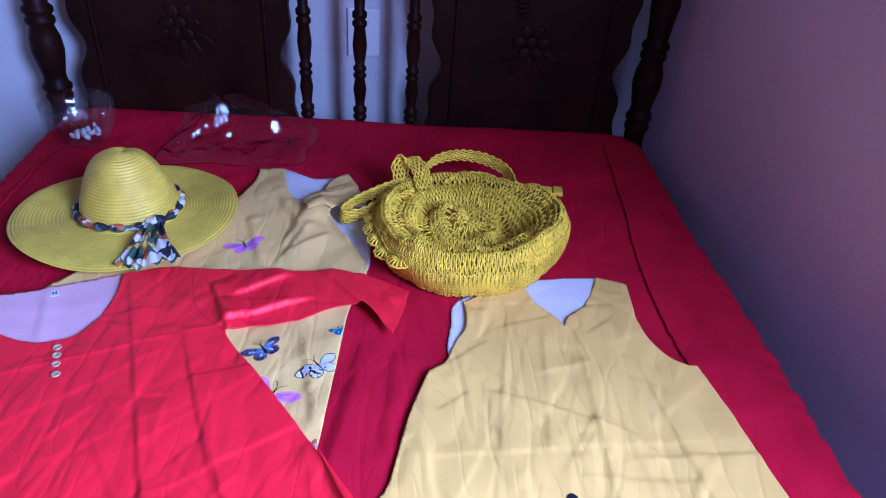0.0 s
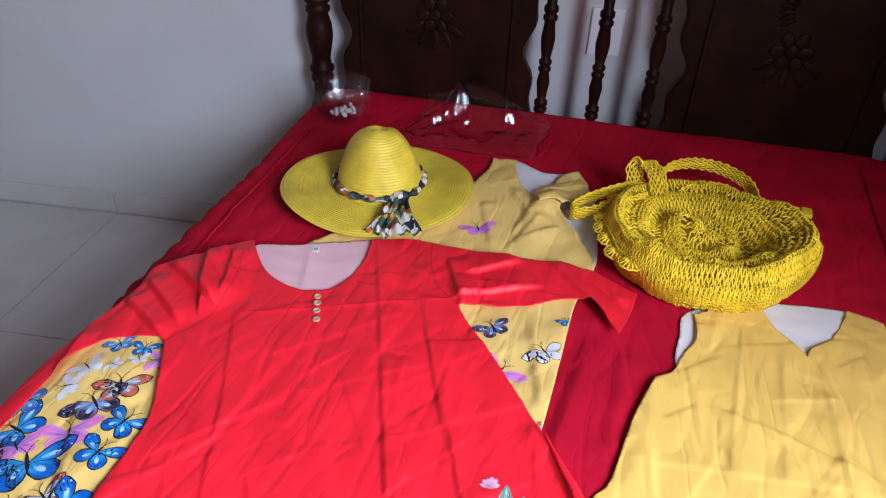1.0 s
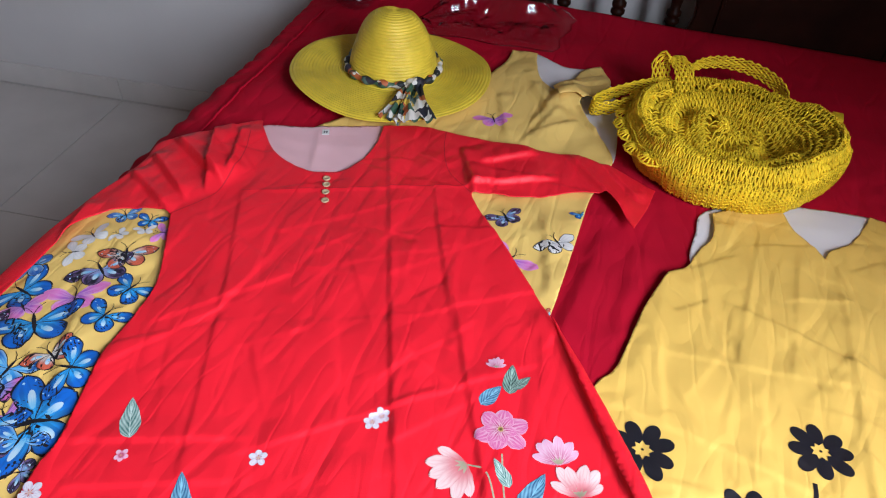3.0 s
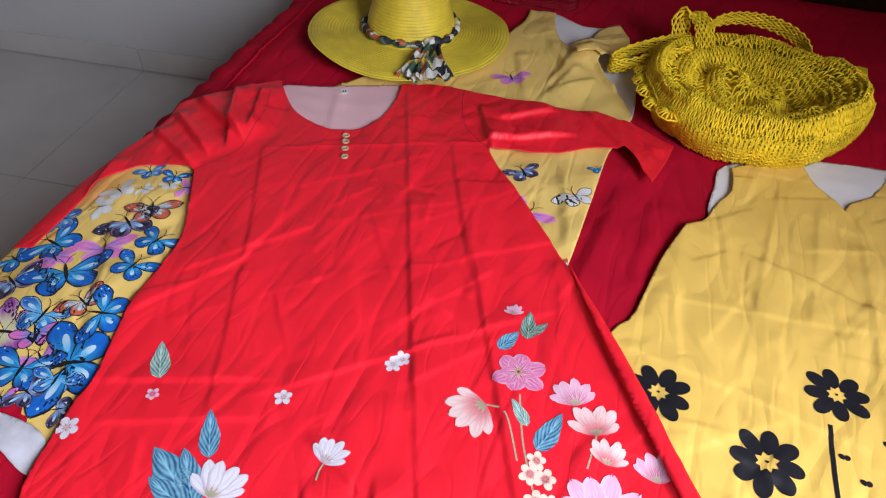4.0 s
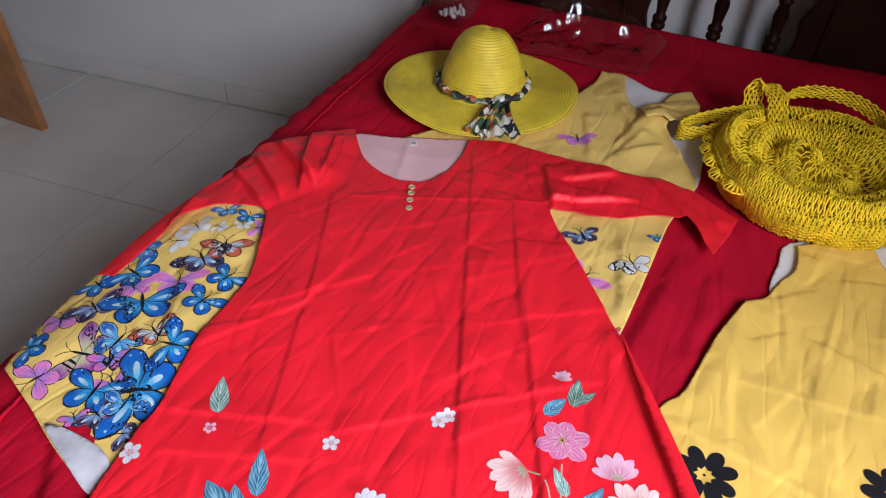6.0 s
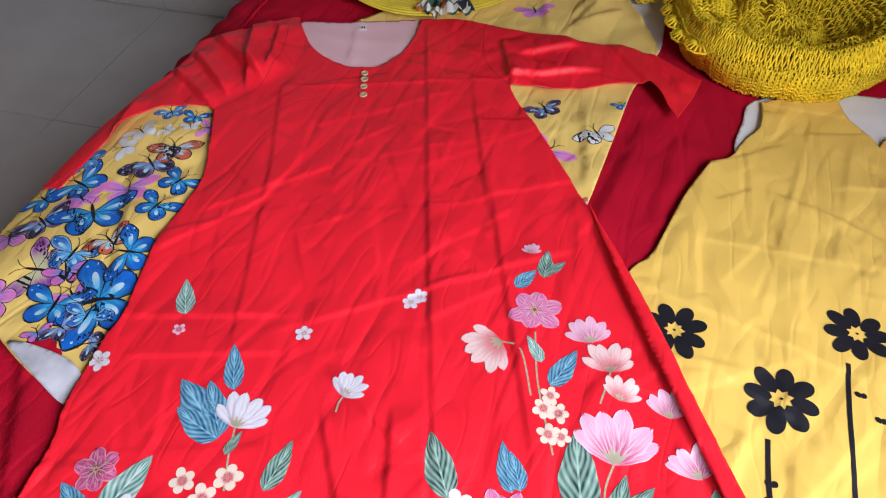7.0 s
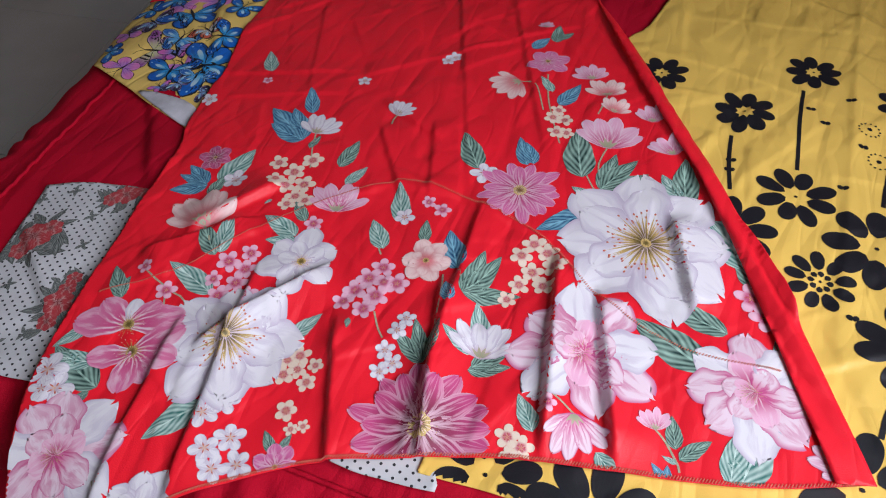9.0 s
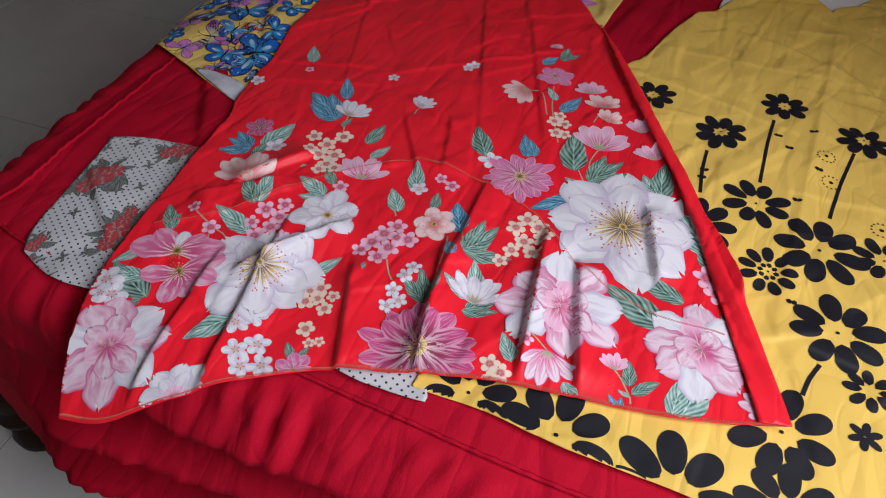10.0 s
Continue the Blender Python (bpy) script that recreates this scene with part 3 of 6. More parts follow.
red_dress = tagged(new("red_dress"), "long red dress with floral border print spread on the bed", "dress")
BODY = [(-0.395, 0.668), (-0.395, 0.668), (-0.341, 0.607), (-0.288, 0.580), (-0.242, 0.585), (-0.210, 0.614), (-0.197, 0.680), (-0.206, 0.746), (-0.206, 0.746), (-0.138, 0.775), (-0.106, 0.773), (-0.004, 0.767), (0.08, 0.772), (0.138, 0.775), (0.20, 0.756), (0.258, 0.730), (0.258, 0.730), (0.250, 0.68), (0.234, 0.619), (0.234, 0.619),
        (0.205, 0.662), (0.180, 0.687), (0.140, 0.678), (0.095, 0.652), (0.04, 0.630), (-0.013, 0.618), (-0.013, 0.618), (0.0, 0.595), (0.06, 0.52), (0.148, 0.403), (0.242, 0.268), (0.378, 0.047), (0.457, -0.098), (0.524, -0.240), (0.524, -0.240),
        (0.438, -0.274), (0.338, -0.298), (0.251, -0.319), (0.170, -0.348), (0.090, -0.382), (0.02, -0.431), (-0.03, -0.472), (-0.085, -0.515), (-0.135, -0.530), (-0.135, -0.530), (-0.175, -0.452), (-0.209, -0.361), (-0.242, -0.186), (-0.261, -0.083), (-0.278, -0.039), (-0.292, 0.034), (-0.292, 0.067), (-0.308, 0.119), (-0.320, 0.160), (-0.324, 0.188), (-0.329, 0.266), (-0.351, 0.323), (-0.380, 0.377),
        (-0.399, 0.412), (-0.399, 0.412), (-0.420, 0.417), (-0.451, 0.408), (-0.484, 0.388), (-0.504, 0.350), (-0.508, 0.309), (-0.503, 0.255), (-0.498, 0.205), (-0.498, 0.205), (-0.525, 0.200), (-0.525, 0.200), (-0.536, 0.263), (-0.540, 0.330), (-0.534, 0.414), (-0.522, 0.464), (-0.518, 0.516), (-0.527, 0.566), (-0.500, 0.590), (-0.455, 0.636), (-0.409, 0.681)]
rd_cloth = Cloth("cloth", BODY, h_red, RED, red_dress, "red polyester cloth", step=0.0033)
rd_lining = Cloth("neck_lining", [(-0.402, 0.675), (-0.33, 0.700), (-0.26, 0.732), (-0.204, 0.752), (-0.185, 0.70), (-0.19, 0.60), (-0.25, 0.565), (-0.31, 0.565), (-0.37, 0.61)], lambda x, y: bed_height(x, y) + 0.0065 + rumple(x, y, 2, 0.002, 0.001) + ridge(x, y, -0.31, 0.715, -0.265, 0.57, 0.002, 0.004), PINKLINING, red_dress, "pale pink reverse of the cloth inside the neckline")


# ---- sun hat ----
def build_hat():
    hat = tagged(new("sun_hat"), "wide-brimmed yellow straw sun hat with a printed scarf band", "hat")
    hat.location = (-0.261, 0.942, TOP + 0.004)
    bm = bmesh.new()
    prof = []
    crown = [(0.0, 0.128), (0.018, 0.128), (0.036, 0.122), (0.050, 0.110), (0.062, 0.092), (0.071, 0.069), (0.079, 0.044), (0.084, 0.022), (0.089, 0.014), (0.10, 0.012), (0.13, 0.013), (0.16, 0.016), (0.18, 0.017), (0.193, 0.014)]
    line = curve_through([(a, b, 0) for a, b in crown], 0.0009, False)
    s = 0.0
    for a, b in zip(line, line[1:]):
        d = (b - a)
        s += d.length
        nrm = Vector((-d.y, d.x, 0)).normalized() * -1
        q = a - nrm * (0.0013 * abs(math.sin(math.pi * s / 0.0058)))
        prof.append((max(q.x, 0.0), q.y))
    segs = 96
    rings = []
    for r, z in prof:
        ring = []
        for k in range(segs):
            a = k * math.tau / segs
            t = smooth01((r - 0.085) / 0.1)
            wave = t * (0.005 * math.sin(2 * a + 0.6) + 0.002 * math.sin(5 * a) - 0.004 * math.sin(a))
            sx = 1 - 0.16 * smooth01((z - 0.05) / 0.06) * abs(math.sin(a))
            pinch = -0.005 * smooth01((z - 0.085) / 0.03) * math.exp(-(((r * math.cos(a)) / 0.018) ** 2)) * (0.4 + 0.6 * math.sin(a))
            ring.append(bm.verts.new((r * math.cos(a) * sx - 0.001 * t, r * math.sin(a) - 0.010 * t, z + wave + pinch)))
        rings.append(ring)
    for a, b in zip(rings, rings[1:]):
        for k in range(segs):
            bm.faces.new((a[k], a[(k + 1) % segs], b[(k + 1) % segs], b[k]))
    body = part("straw_body", bm, STRAW, hat, "coiled yellow paper straw")
    m = body.modifiers.new("thickness", "SOLIDIFY")
    m.thickness, m.offset = 0.002, 0
    return hat


hat = build_hat()


# ---- the hat's scarf ----
def pattern_material(name, colours, scale, rough=0.6):
    """Blots of several colours, as on a printed scarf."""
    m = bpy.data.materials.new(name)
    m.use_nodes = True
    nt = m.node_tree
    b = nt.nodes["Principled BSDF"]
    b.inputs["Roughness"].default_value = rough
    tc = nt.nodes.new("ShaderNodeTexCoord")
    nz = nt.nodes.new("ShaderNodeTexNoise")
    nz.inputs["Scale"].default_value = scale * 0.7
    add = nt.nodes.new("ShaderNodeMixRGB")
    add.blend_type, add.inputs[0].default_value = "LINEAR_LIGHT", 0.02
    vor = nt.nodes.new("ShaderNodeTexVoronoi")
    vor.inputs["Scale"].default_value = scale
    nt.links.new(tc.outputs["Object"], nz.inputs["Vector"])
    nt.links.new(tc.outputs["Object"], add.inputs[1])
    nt.links.new(nz.outputs["Color"], add.inputs[2])
    nt.links.new(add.outputs[0], vor.inputs["Vector"])
    ramp = nt.nodes.new("ShaderNodeValToRGB")
    ramp.color_ramp.interpolation = "CONSTANT"
    els = ramp.color_ramp.elements
    while len(els) < len(colours):
        els.new(0.5)
    for k, c in enumerate(colours):
        els[k].position = k / len(colours)
        els[k].color = (*c, 1)
    sep = nt.nodes.new("ShaderNodeSeparateColor")
    nt.links.new(vor.outputs["Color"], sep.inputs[0])
    nt.links.new(sep.outputs[0], ramp.inputs[0])
    nt.links.new(ramp.outputs[0], b.inputs["Base Color"])
    return m


SCARF = pattern_material("printed_scarf", [(0.015, 0.02, 0.02), (0.70, 0.68, 0.60), (0.05, 0.12, 0.07), (0.02, 0.02, 0.03), (0.62, 0.45, 0.06), (0.70, 0.68, 0.60), (0.10, 0.16, 0.14), (0.42, 0.11, 0.03)], 48)


def scarf_tail(pts, widths, seed):
    """A pleated cloth end that hangs over the brim."""
    bm = bmesh.new()
    line = curve_through(pts, 0.004, False)
    rows = []
    for i, p in enumerate(line):
        t = i / (len(line) - 1)
        w = widths[0] + (widths[1] - widths[0]) * t
        d = (line[min(i + 1, len(line) - 1)] - line[max(i - 1, 0)]).normalized()
        side = d.cross(Vector((0, 0, 1))).normalized()
        rows.append([bm.verts.new(p + side * (w * (k / 6 - 1)) + Vector((0, 0, 0.004 * math.sin(k * 1.7 + seed) * (0.4 + t) + 0.003 * math.sin(9 * t + k)))) for k in range(13)])
    for a, b in zip(rows, rows[1:]):
        for k in range(12):
            bm.faces.new((a[k], a[k + 1], b[k + 1], b[k]))
    return bm


def build_scarf():
    bm = bmesh.new()
    pts, rad = [], []
    for k in range(120):
        a = k * math.tau / 120
        pts.append((0.089 * math.cos(a), 0.089 * math.sin(a), 0.024 + 0.002 * math.sin(3 * a)))
        rad.append(0.0065 + 0.0022 * math.sin(k * 0.9))
    tube(bm, pts, rad, 8, True)
    part("scarf_band", bm, SCARF, hat, "twisted printed scarf band in black, white and green")
    bm = bmesh.new()
    bmesh.ops.create_uvsphere(bm, u_segments=16, v_segments=10, radius=1, matrix=Matrix.LocRotScale((0.068, -0.066, 0.028), Euler((0.3, 0, 0.5)), (0.018, 0.011, 0.012)))
    for v in bm.verts:
        v.co += 0.003 * noise.noise_vector(v.co * 120)
    part("scarf_knot", bm, SCARF, hat)
    part("scarf_tail", scarf_tail([(0.070, -0.070, 0.028), (0.078, -0.10, 0.027), (0.092, -0.14, 0.028), (0.110, -0.180, 0.022)], (0.010, 0.034), 0.0), SCARF, hat)
    part("scarf_tail", scarf_tail([(0.066, -0.070, 0.030), (0.066, -0.11, 0.030), (0.064, -0.15, 0.026), (0.062, -0.192, 0.018)], (0.009, 0.024), 2.0), SCARF, hat)


build_scarf()


# ---- crocheted bag ----
BX, BY = 0.364, 0.898


def bag_point(s, a, up=0.0):
    """The bag's skin: s from the middle out to the rim (1) and down its side; a round it."""
    wob = 1 + 0.035 * math.sin(3 * a + 1) + 0.03 * noise.noise((2 * math.cos(a), 2 * math.sin(a), 3.0))
    front = 0.5 + 0.5 * math.cos(a + 0.75)
    rim = 0.052 + 0.026 * front
    if s <= 1:
        r = s
        h = 0.034 + (rim - 0.034) * smooth01((s - 0.45) / 0.42) - 0.012 * math.exp(-((s - 0.42) / 0.09) ** 2) - 0.018 * smooth01((s - 0.9) / 0.1)
    else:
        d = s - 1
        r = 1 + 0.25 * d * math.cos(min(1, d / 0.3) * 2.0) - 0.05 * d
        h = (rim - 0.018) * max(0.0, 1 - d / 0.30) ** 0.8
    x, y = BX + 0.177 * wob * r * math.cos(a), BY + 0.176 * wob * r * math.sin(a)
    dent = math.exp(-(((x - 0.448) / 0.030) ** 2 + ((y - 0.915) / 0.042) ** 2))
    h += -0.042 * dent + 0.020 * math.exp(-(((x - 0.330) / 0.05) ** 2 + ((y - 0.915) / 0.045) ** 2)) + 0.020 * math.exp(-(((x - 0.40) / 0.03) ** 2 + ((y - 0.83) / 0.02) ** 2)) + 0.013 * noise.noise((x * 18, y * 18, 5.0)) + 0.006 * noise.noise((x * 45, y * 45, 9.0)) + (0.006 * math.sin(s * 22) if s < 0.95 else 0.0)
    return Vector((x, y, TOP + max(h, 0.002) + up))


def build_bag():
    bag = tagged(new("crochet_bag"), "mustard yellow crocheted round bag lying collapsed on the bed", "bag")
    bm = bmesh.new()
    n, m = 30, 84
    rows = [[bm.verts.new(bag_point(0.02 + 1.02 * i / n, k * math.tau / m, -0.019)) for k in range(m)] for i in range(n + 1)]
    for p, q in zip(rows, rows[1:]):
        for k in range(m):
            bm.faces.new((p[k], p[(k + 1) % m], q[(k + 1) % m], q[k]))
    bm.faces.new(rows[0])
    bmesh.ops.recalc_face_normals(bm, faces=bm.faces)
    part("inner_layer", bm, YARN, bag, "inner layer of mustard yarn")
    bm = bmesh.new()
    s, i = 0.02, 0
    while s < 1.29:
        open_row = i % 6 in (3, 4) and s < 0.95
        step = 0.074 if open_row else 0.042
        count = max(9, int(math.tau * min(s, 1.0) * 0.186 / (0.0112 if open_row else 0.0074)))
        pts = []
        for k in range(count):
            pull = 0.42 * math.sin(k * math.tau / 6) if open_row else 0.0
            for f, ds, up in ((0.0, -0.15, 0.0), (0.22, 0.55, 0.0066), (0.45, 1.15, 0.0012), (0.62, 1.10, 0.0004), (0.80, 0.45, 0.0062)):
                a = (k + f + pull * ds + 0.22 * noise.noise((k * 0.9, i * 3.1, 2.0))) * math.tau / count
                q = bag_point(s + step * ds * (1 + 0.25 * noise.noise((k * 0.7, i * 1.9, 4.0))), a, up + 0.0018 * noise.noise((k * 0.8, i * 2.0, 6.0)))
                pts.append(q)
        tube(bm, pts, 0.0017, 5, True)
        if not open_row:
            pts = [bag_point(s + 0.008 * math.sin(k * 1.3), k * math.tau / (count * 2), 0.0012 + 0.0014 * math.sin(k * 1.57)) for k in range(count * 2)]
            tube(bm, pts, 0.0014, 4, True)
        s += step * 0.90
        i += 1
    part("crochet_body", bm, YARN, bag, "openwork crocheted mustard yarn in rings")["kind"] = "stuff"
    # scalloped edge
    for k in range(13):
        a0 = radians(65 + k * 13.5)
        c = bag_point(1.0, a0, -0.004)
        out = Vector((math.cos(a0), math.sin(a0), 0))
        bm = bmesh.new()
        for j in range(7):
            t = radians(-75 + 25 * j)
            d = (Matrix.Rotation(t, 3, "Z") @ out) * 0.021
            tube(bm, [c, c + d * 0.55 + Vector((0, 0, 0.004)), c + d + Vector((0, 0, -0.002))], 0.0019, 4)
        tube(bm, [c + (Matrix.Rotation(radians(-85 + 17 * j), 3, "Z") @ out) * (0.021 + 0.002 * (j % 2)) + Vector((0, 0, -0.001)) for j in range(11)], 0.0019, 4)
        part("scallop", bm, YARN, bag)["kind"] = "stuff"

    def strap(pts, width, normal_turn=None):
        """A band of plaited yarn."""
        bm = bmesh.new()
        line = curve_through(pts, 0.004, False)
        lanes = 9
        for lane in range(lanes):
            cord = []
            for i, p in enumerate(line):
                d = (line[min(i + 1, len(line) - 1)] - line[max(i - 1, 0)]).normalized()
                side = normal_turn.normalized() if normal_turn else d.cross(Vector((0, 0, 1))).normalized()
                side = (side - d * side.dot(d)).normalized()
                nrm = side.cross(d)
                ww = width * (lane / (lanes - 1) - 0.5) + 0.0016 * math.sin(i * 1.6 + lane * math.pi)
                cord.append(p + side * ww + nrm * (0.0013 * math.cos(i * 1.6 + lane * 2)))
            tube(bm, cord, width / lanes * 0.66, 4)
        ob = part("strap", bm, YARN, bag, "plaited yarn carrying strap")
        ob["kind"] = "stuff"
        return ob
    strap([(0.275, 1.055, TOP + 0.050), (0.300, 1.11, TOP + 0.060), (0.35, 1.142, TOP + 0.062), (0.41, 1.135, TOP + 0.060), (0.458, 1.095, TOP + 0.050), (0.473, 1.03, TOP + 0.030)], 0.026, Vector((0.1, -0.25, 1)))
    strap([(0.285, 1.02, TOP + 0.050), (0.225, 1.035, TOP + 0.040), (0.165, 1.000, TOP + 0.030), (0.128, 0.960, TOP + 0.024), (0.132, 0.935, TOP + 0.022), (0.165, 0.945, TOP + 0.026), (0.215, 0.965, TOP + 0.040), (0.262, 0.985, TOP + 0.052)], 0.026, Vector((0.1, -0.15, 1)))
    strap([(0.240, 1.035, TOP + 0.050), (0.232, 1.055, TOP + 0.075), (0.250, 1.060, TOP + 0.088), (0.270, 1.035, TOP + 0.083), (0.282, 1.005, TOP + 0.058), (0.285, 0.985, TOP + 0.046)], 0.030, Vector((1, 0.25, 0.1)))
    strap([(0.32, 1.03, TOP + 0.052), (0.36, 1.065, TOP + 0.056), (0.41, 1.07, TOP + 0.054), (0.45, 1.04, TOP + 0.048)], 0.018, Vector((0, -0.8, 1)))
    bm = bmesh.new()
    box(bm, -0.055, -0.014, -0.003, 0.024, 0.014, 0.003, 0.002)
    box(bm, 0.026, -0.015, -0.003, 0.045, 0.015, 0.005, 0.002)
    bm.transform(pose(0.520, 1.045, TOP + 0.040, 0, 0, -8))
    part("tab", bm, YARN, bag, "flat yellow strap end")
    return bag


bag = build_bag()


# ---- glass bowl ----
def plain(name, colour, rough, **more):
    m = bpy.data.materials.new(name)
    m.use_nodes = True
    b = m.node_tree.nodes["Principled BSDF"]
    b.inputs["Base Color"].default_value = (*colour, 1)
    b.inputs["Roughness"].default_value = rough
    for k, v in more.items():
        b.inputs[k.replace("_", " ")].default_value = v
    return m


def clear(name, tint, gloss, rough):
    """Thin clear stuff: mostly seen through, with a gloss over it."""
    m = bpy.data.materials.new(name)
    m.use_nodes = True
    nt = m.node_tree
    nt.nodes.remove(nt.nodes["Principled BSDF"])
    tr, gl, mx = (nt.nodes.new("ShaderNode" + k) for k in ("BsdfTransparent", "BsdfGlossy", "MixShader"))
    tr.inputs[0].default_value = (*tint, 1)
    gl.inputs["Roughness"].default_value = rough
    mx.inputs[0].default_value = gloss
    nt.links.new(tr.outputs[0], mx.inputs[1])
    nt.links.new(gl.outputs[0], mx.inputs[2])
    nt.links.new(mx.outputs[0], nt.nodes["Material Output"].inputs[0])
    return m


GLASS = clear("clear_glass", (0.93, 0.93, 0.94), 0.09, 0.06)
FILM = clear("clear_plastic_film", (0.95, 0.93, 0.93), 0.035, 0.05)
PLATE = material("white_plastic", (0.80, 0.79, 0.77), 0.4, vary=0.03)


def build_bowl():
    bowl = tagged(new("glass_bowl"), "small clear ribbed glass bowl with scalloped rim holding white bits", "bowl")
    bowl.location = (-0.470, 1.245, TOP + 0.001)
    bowl.scale = (1.13, 1.13, 1.10)
    bm = bmesh.new()
    segs = 120
    outer = [(0.0, 0.002), (0.030, 0.0), (0.034, 0.004), (0.045, 0.016), (0.056, 0.036), (0.063, 0.060), (0.066, 0.085)]
    inner = [(0.063, 0.085), (0.060, 0.060), (0.052, 0.036), (0.041, 0.019), (0.028, 0.010), (0.0, 0.008)]
    rings = []
    for r, z in outer + inner:
        ring = []
        for k in range(segs):
            a = k * math.tau / segs
            rib = 1 + (0.030 * math.cos(20 * a) if r > 0.04 and (r, z) in outer else 0.0)
            top = 0.0045 * abs(math.cos(10 * a)) if z > 0.08 else 0.0
            ring.append(bm.verts.new((r * rib * math.cos(a), r * rib * math.sin(a), z + top)))
        rings.append(ring)
    for p, q in zip(rings, rings[1:]):
        for k in range(segs):
            bm.faces.new((p[k], p[(k + 1) % segs], q[(k + 1) % segs], q[k]))
    bmesh.ops.remove_doubles(bm, verts=bm.verts, dist=1e-5)
    bmesh.ops.recalc_face_normals(bm, faces=bm.faces)
    part("glass_body", bm, GLASS, bowl, "clear ribbed glass")
    return bowl


bowl = build_bowl()
for k in range(14):
    bm = bmesh.new()
    a, r = k * 2.4, 0.006 + 0.024 * (k / 14) ** 0.5
    bmesh.ops.create_uvsphere(bm, u_segments=10, v_segments=6, radius=1, matrix=Matrix.LocRotScale((-0.468 + r * math.cos(a), 1.252 + r * math.sin(a), TOP + 0.019 + 0.004 * (k % 3)), Euler((k, k * 0.7, k * 1.9)), (0.009, 0.006, 0.004)))
    tagged(part("white_chip", bm, PLATE), "small white bit lying in the glass bowl", "trinket", group="white bits in the bowl")


# ---- plastic bag ----
def build_film():
    bm = bmesh.new()
    nx, ny = 72, 48
    rows = []
    for j in range(ny + 1):
        row = []
        for i in range(nx + 1):
            u, v = i / nx, j / ny
            x = -0.300 + 0.325 * u + 0.02 * (v - 0.5) + 0.012 * noise.noise((v * 4, 1.0, 0.0))
            y = 1.150 + 0.20 * v + 0.015 * noise.noise((u * 4, 2.0, 0.0)) + 0.03 * u
            crumple = abs(noise.noise((u * 5, v * 4, 3.0))) * 0.05 + abs(noise.noise((u * 12, v * 11, 8.0))) * 0.016 + 0.014 * abs(noise.noise((u * 30, v * 26, 1.0)))
            z = TOP + 0.003 + crumple * smooth01(u / 0.08) * smooth01((1 - u) / 0.1) * smooth01(v / 0.1) * 0.9
            z += 0.080 * smooth01((v - 0.50) / 0.35) * math.sin(math.pi * min(1, u * 1.15)) * (1 - 0.5 * smooth01((v - 0.9) / 0.1))
            row.append(bm.verts.new((x, y, z)))
        rows.append(row)
    for p, q in zip(rows, rows[1:]):
        for k in range(nx):
            bm.faces.new((p[k], p[k + 1], q[k + 1], q[k]))
    border = [(j, i) for i in range(nx) for j in (0,)] + [(j, nx) for j in range(ny)] + [(ny, i) for i in range(nx, 0, -1)] + [(j, 0) for j in range(ny, 0, -1)]
    edge = [rows[j][i].co.copy() for j, i in border]
    ob = part("plastic_bag", bm, FILM)
    s = ob.modifiers.new("thickness", "SOLIDIFY")
    s.thickness = 0.0008
    ob.visible_shadow = False
    bm = bmesh.new()
    tube(bm, edge, 0.0011, 4, True)
    part("sealed_edge", bm, clear("plastic_edge", (0.62, 0.52, 0.52), 0.10, 0.2), ob, "doubled clear edge").visible_shadow = False
    return tagged(ob, "crumpled clear plastic bag lying near the headboard", "plastic bag")


build_film()

# ---- wall plate, furniture end ----
plate = structure("wall_plate", boxes((0.085, WALL_N - 0.010, 0.675, 0.168, WALL_N + 0.001, 0.795), bevel=0.004), PLATE, "white plastic wall plate behind the balusters", "wall plate")
desk = tagged(new("wooden_desk"), "brown wooden desk end standing on the tiles", "desk")
part("end_panel", boxes((-2.42, 0.985, 0.0, -1.83, 1.012, 0.70), bevel=0.002), BROWNWOOD, desk)
part("desk_top", boxes((-2.45, 0.97, 0.70, -1.80, 1.40, 0.73), bevel=0.003), BROWNWOOD, desk)


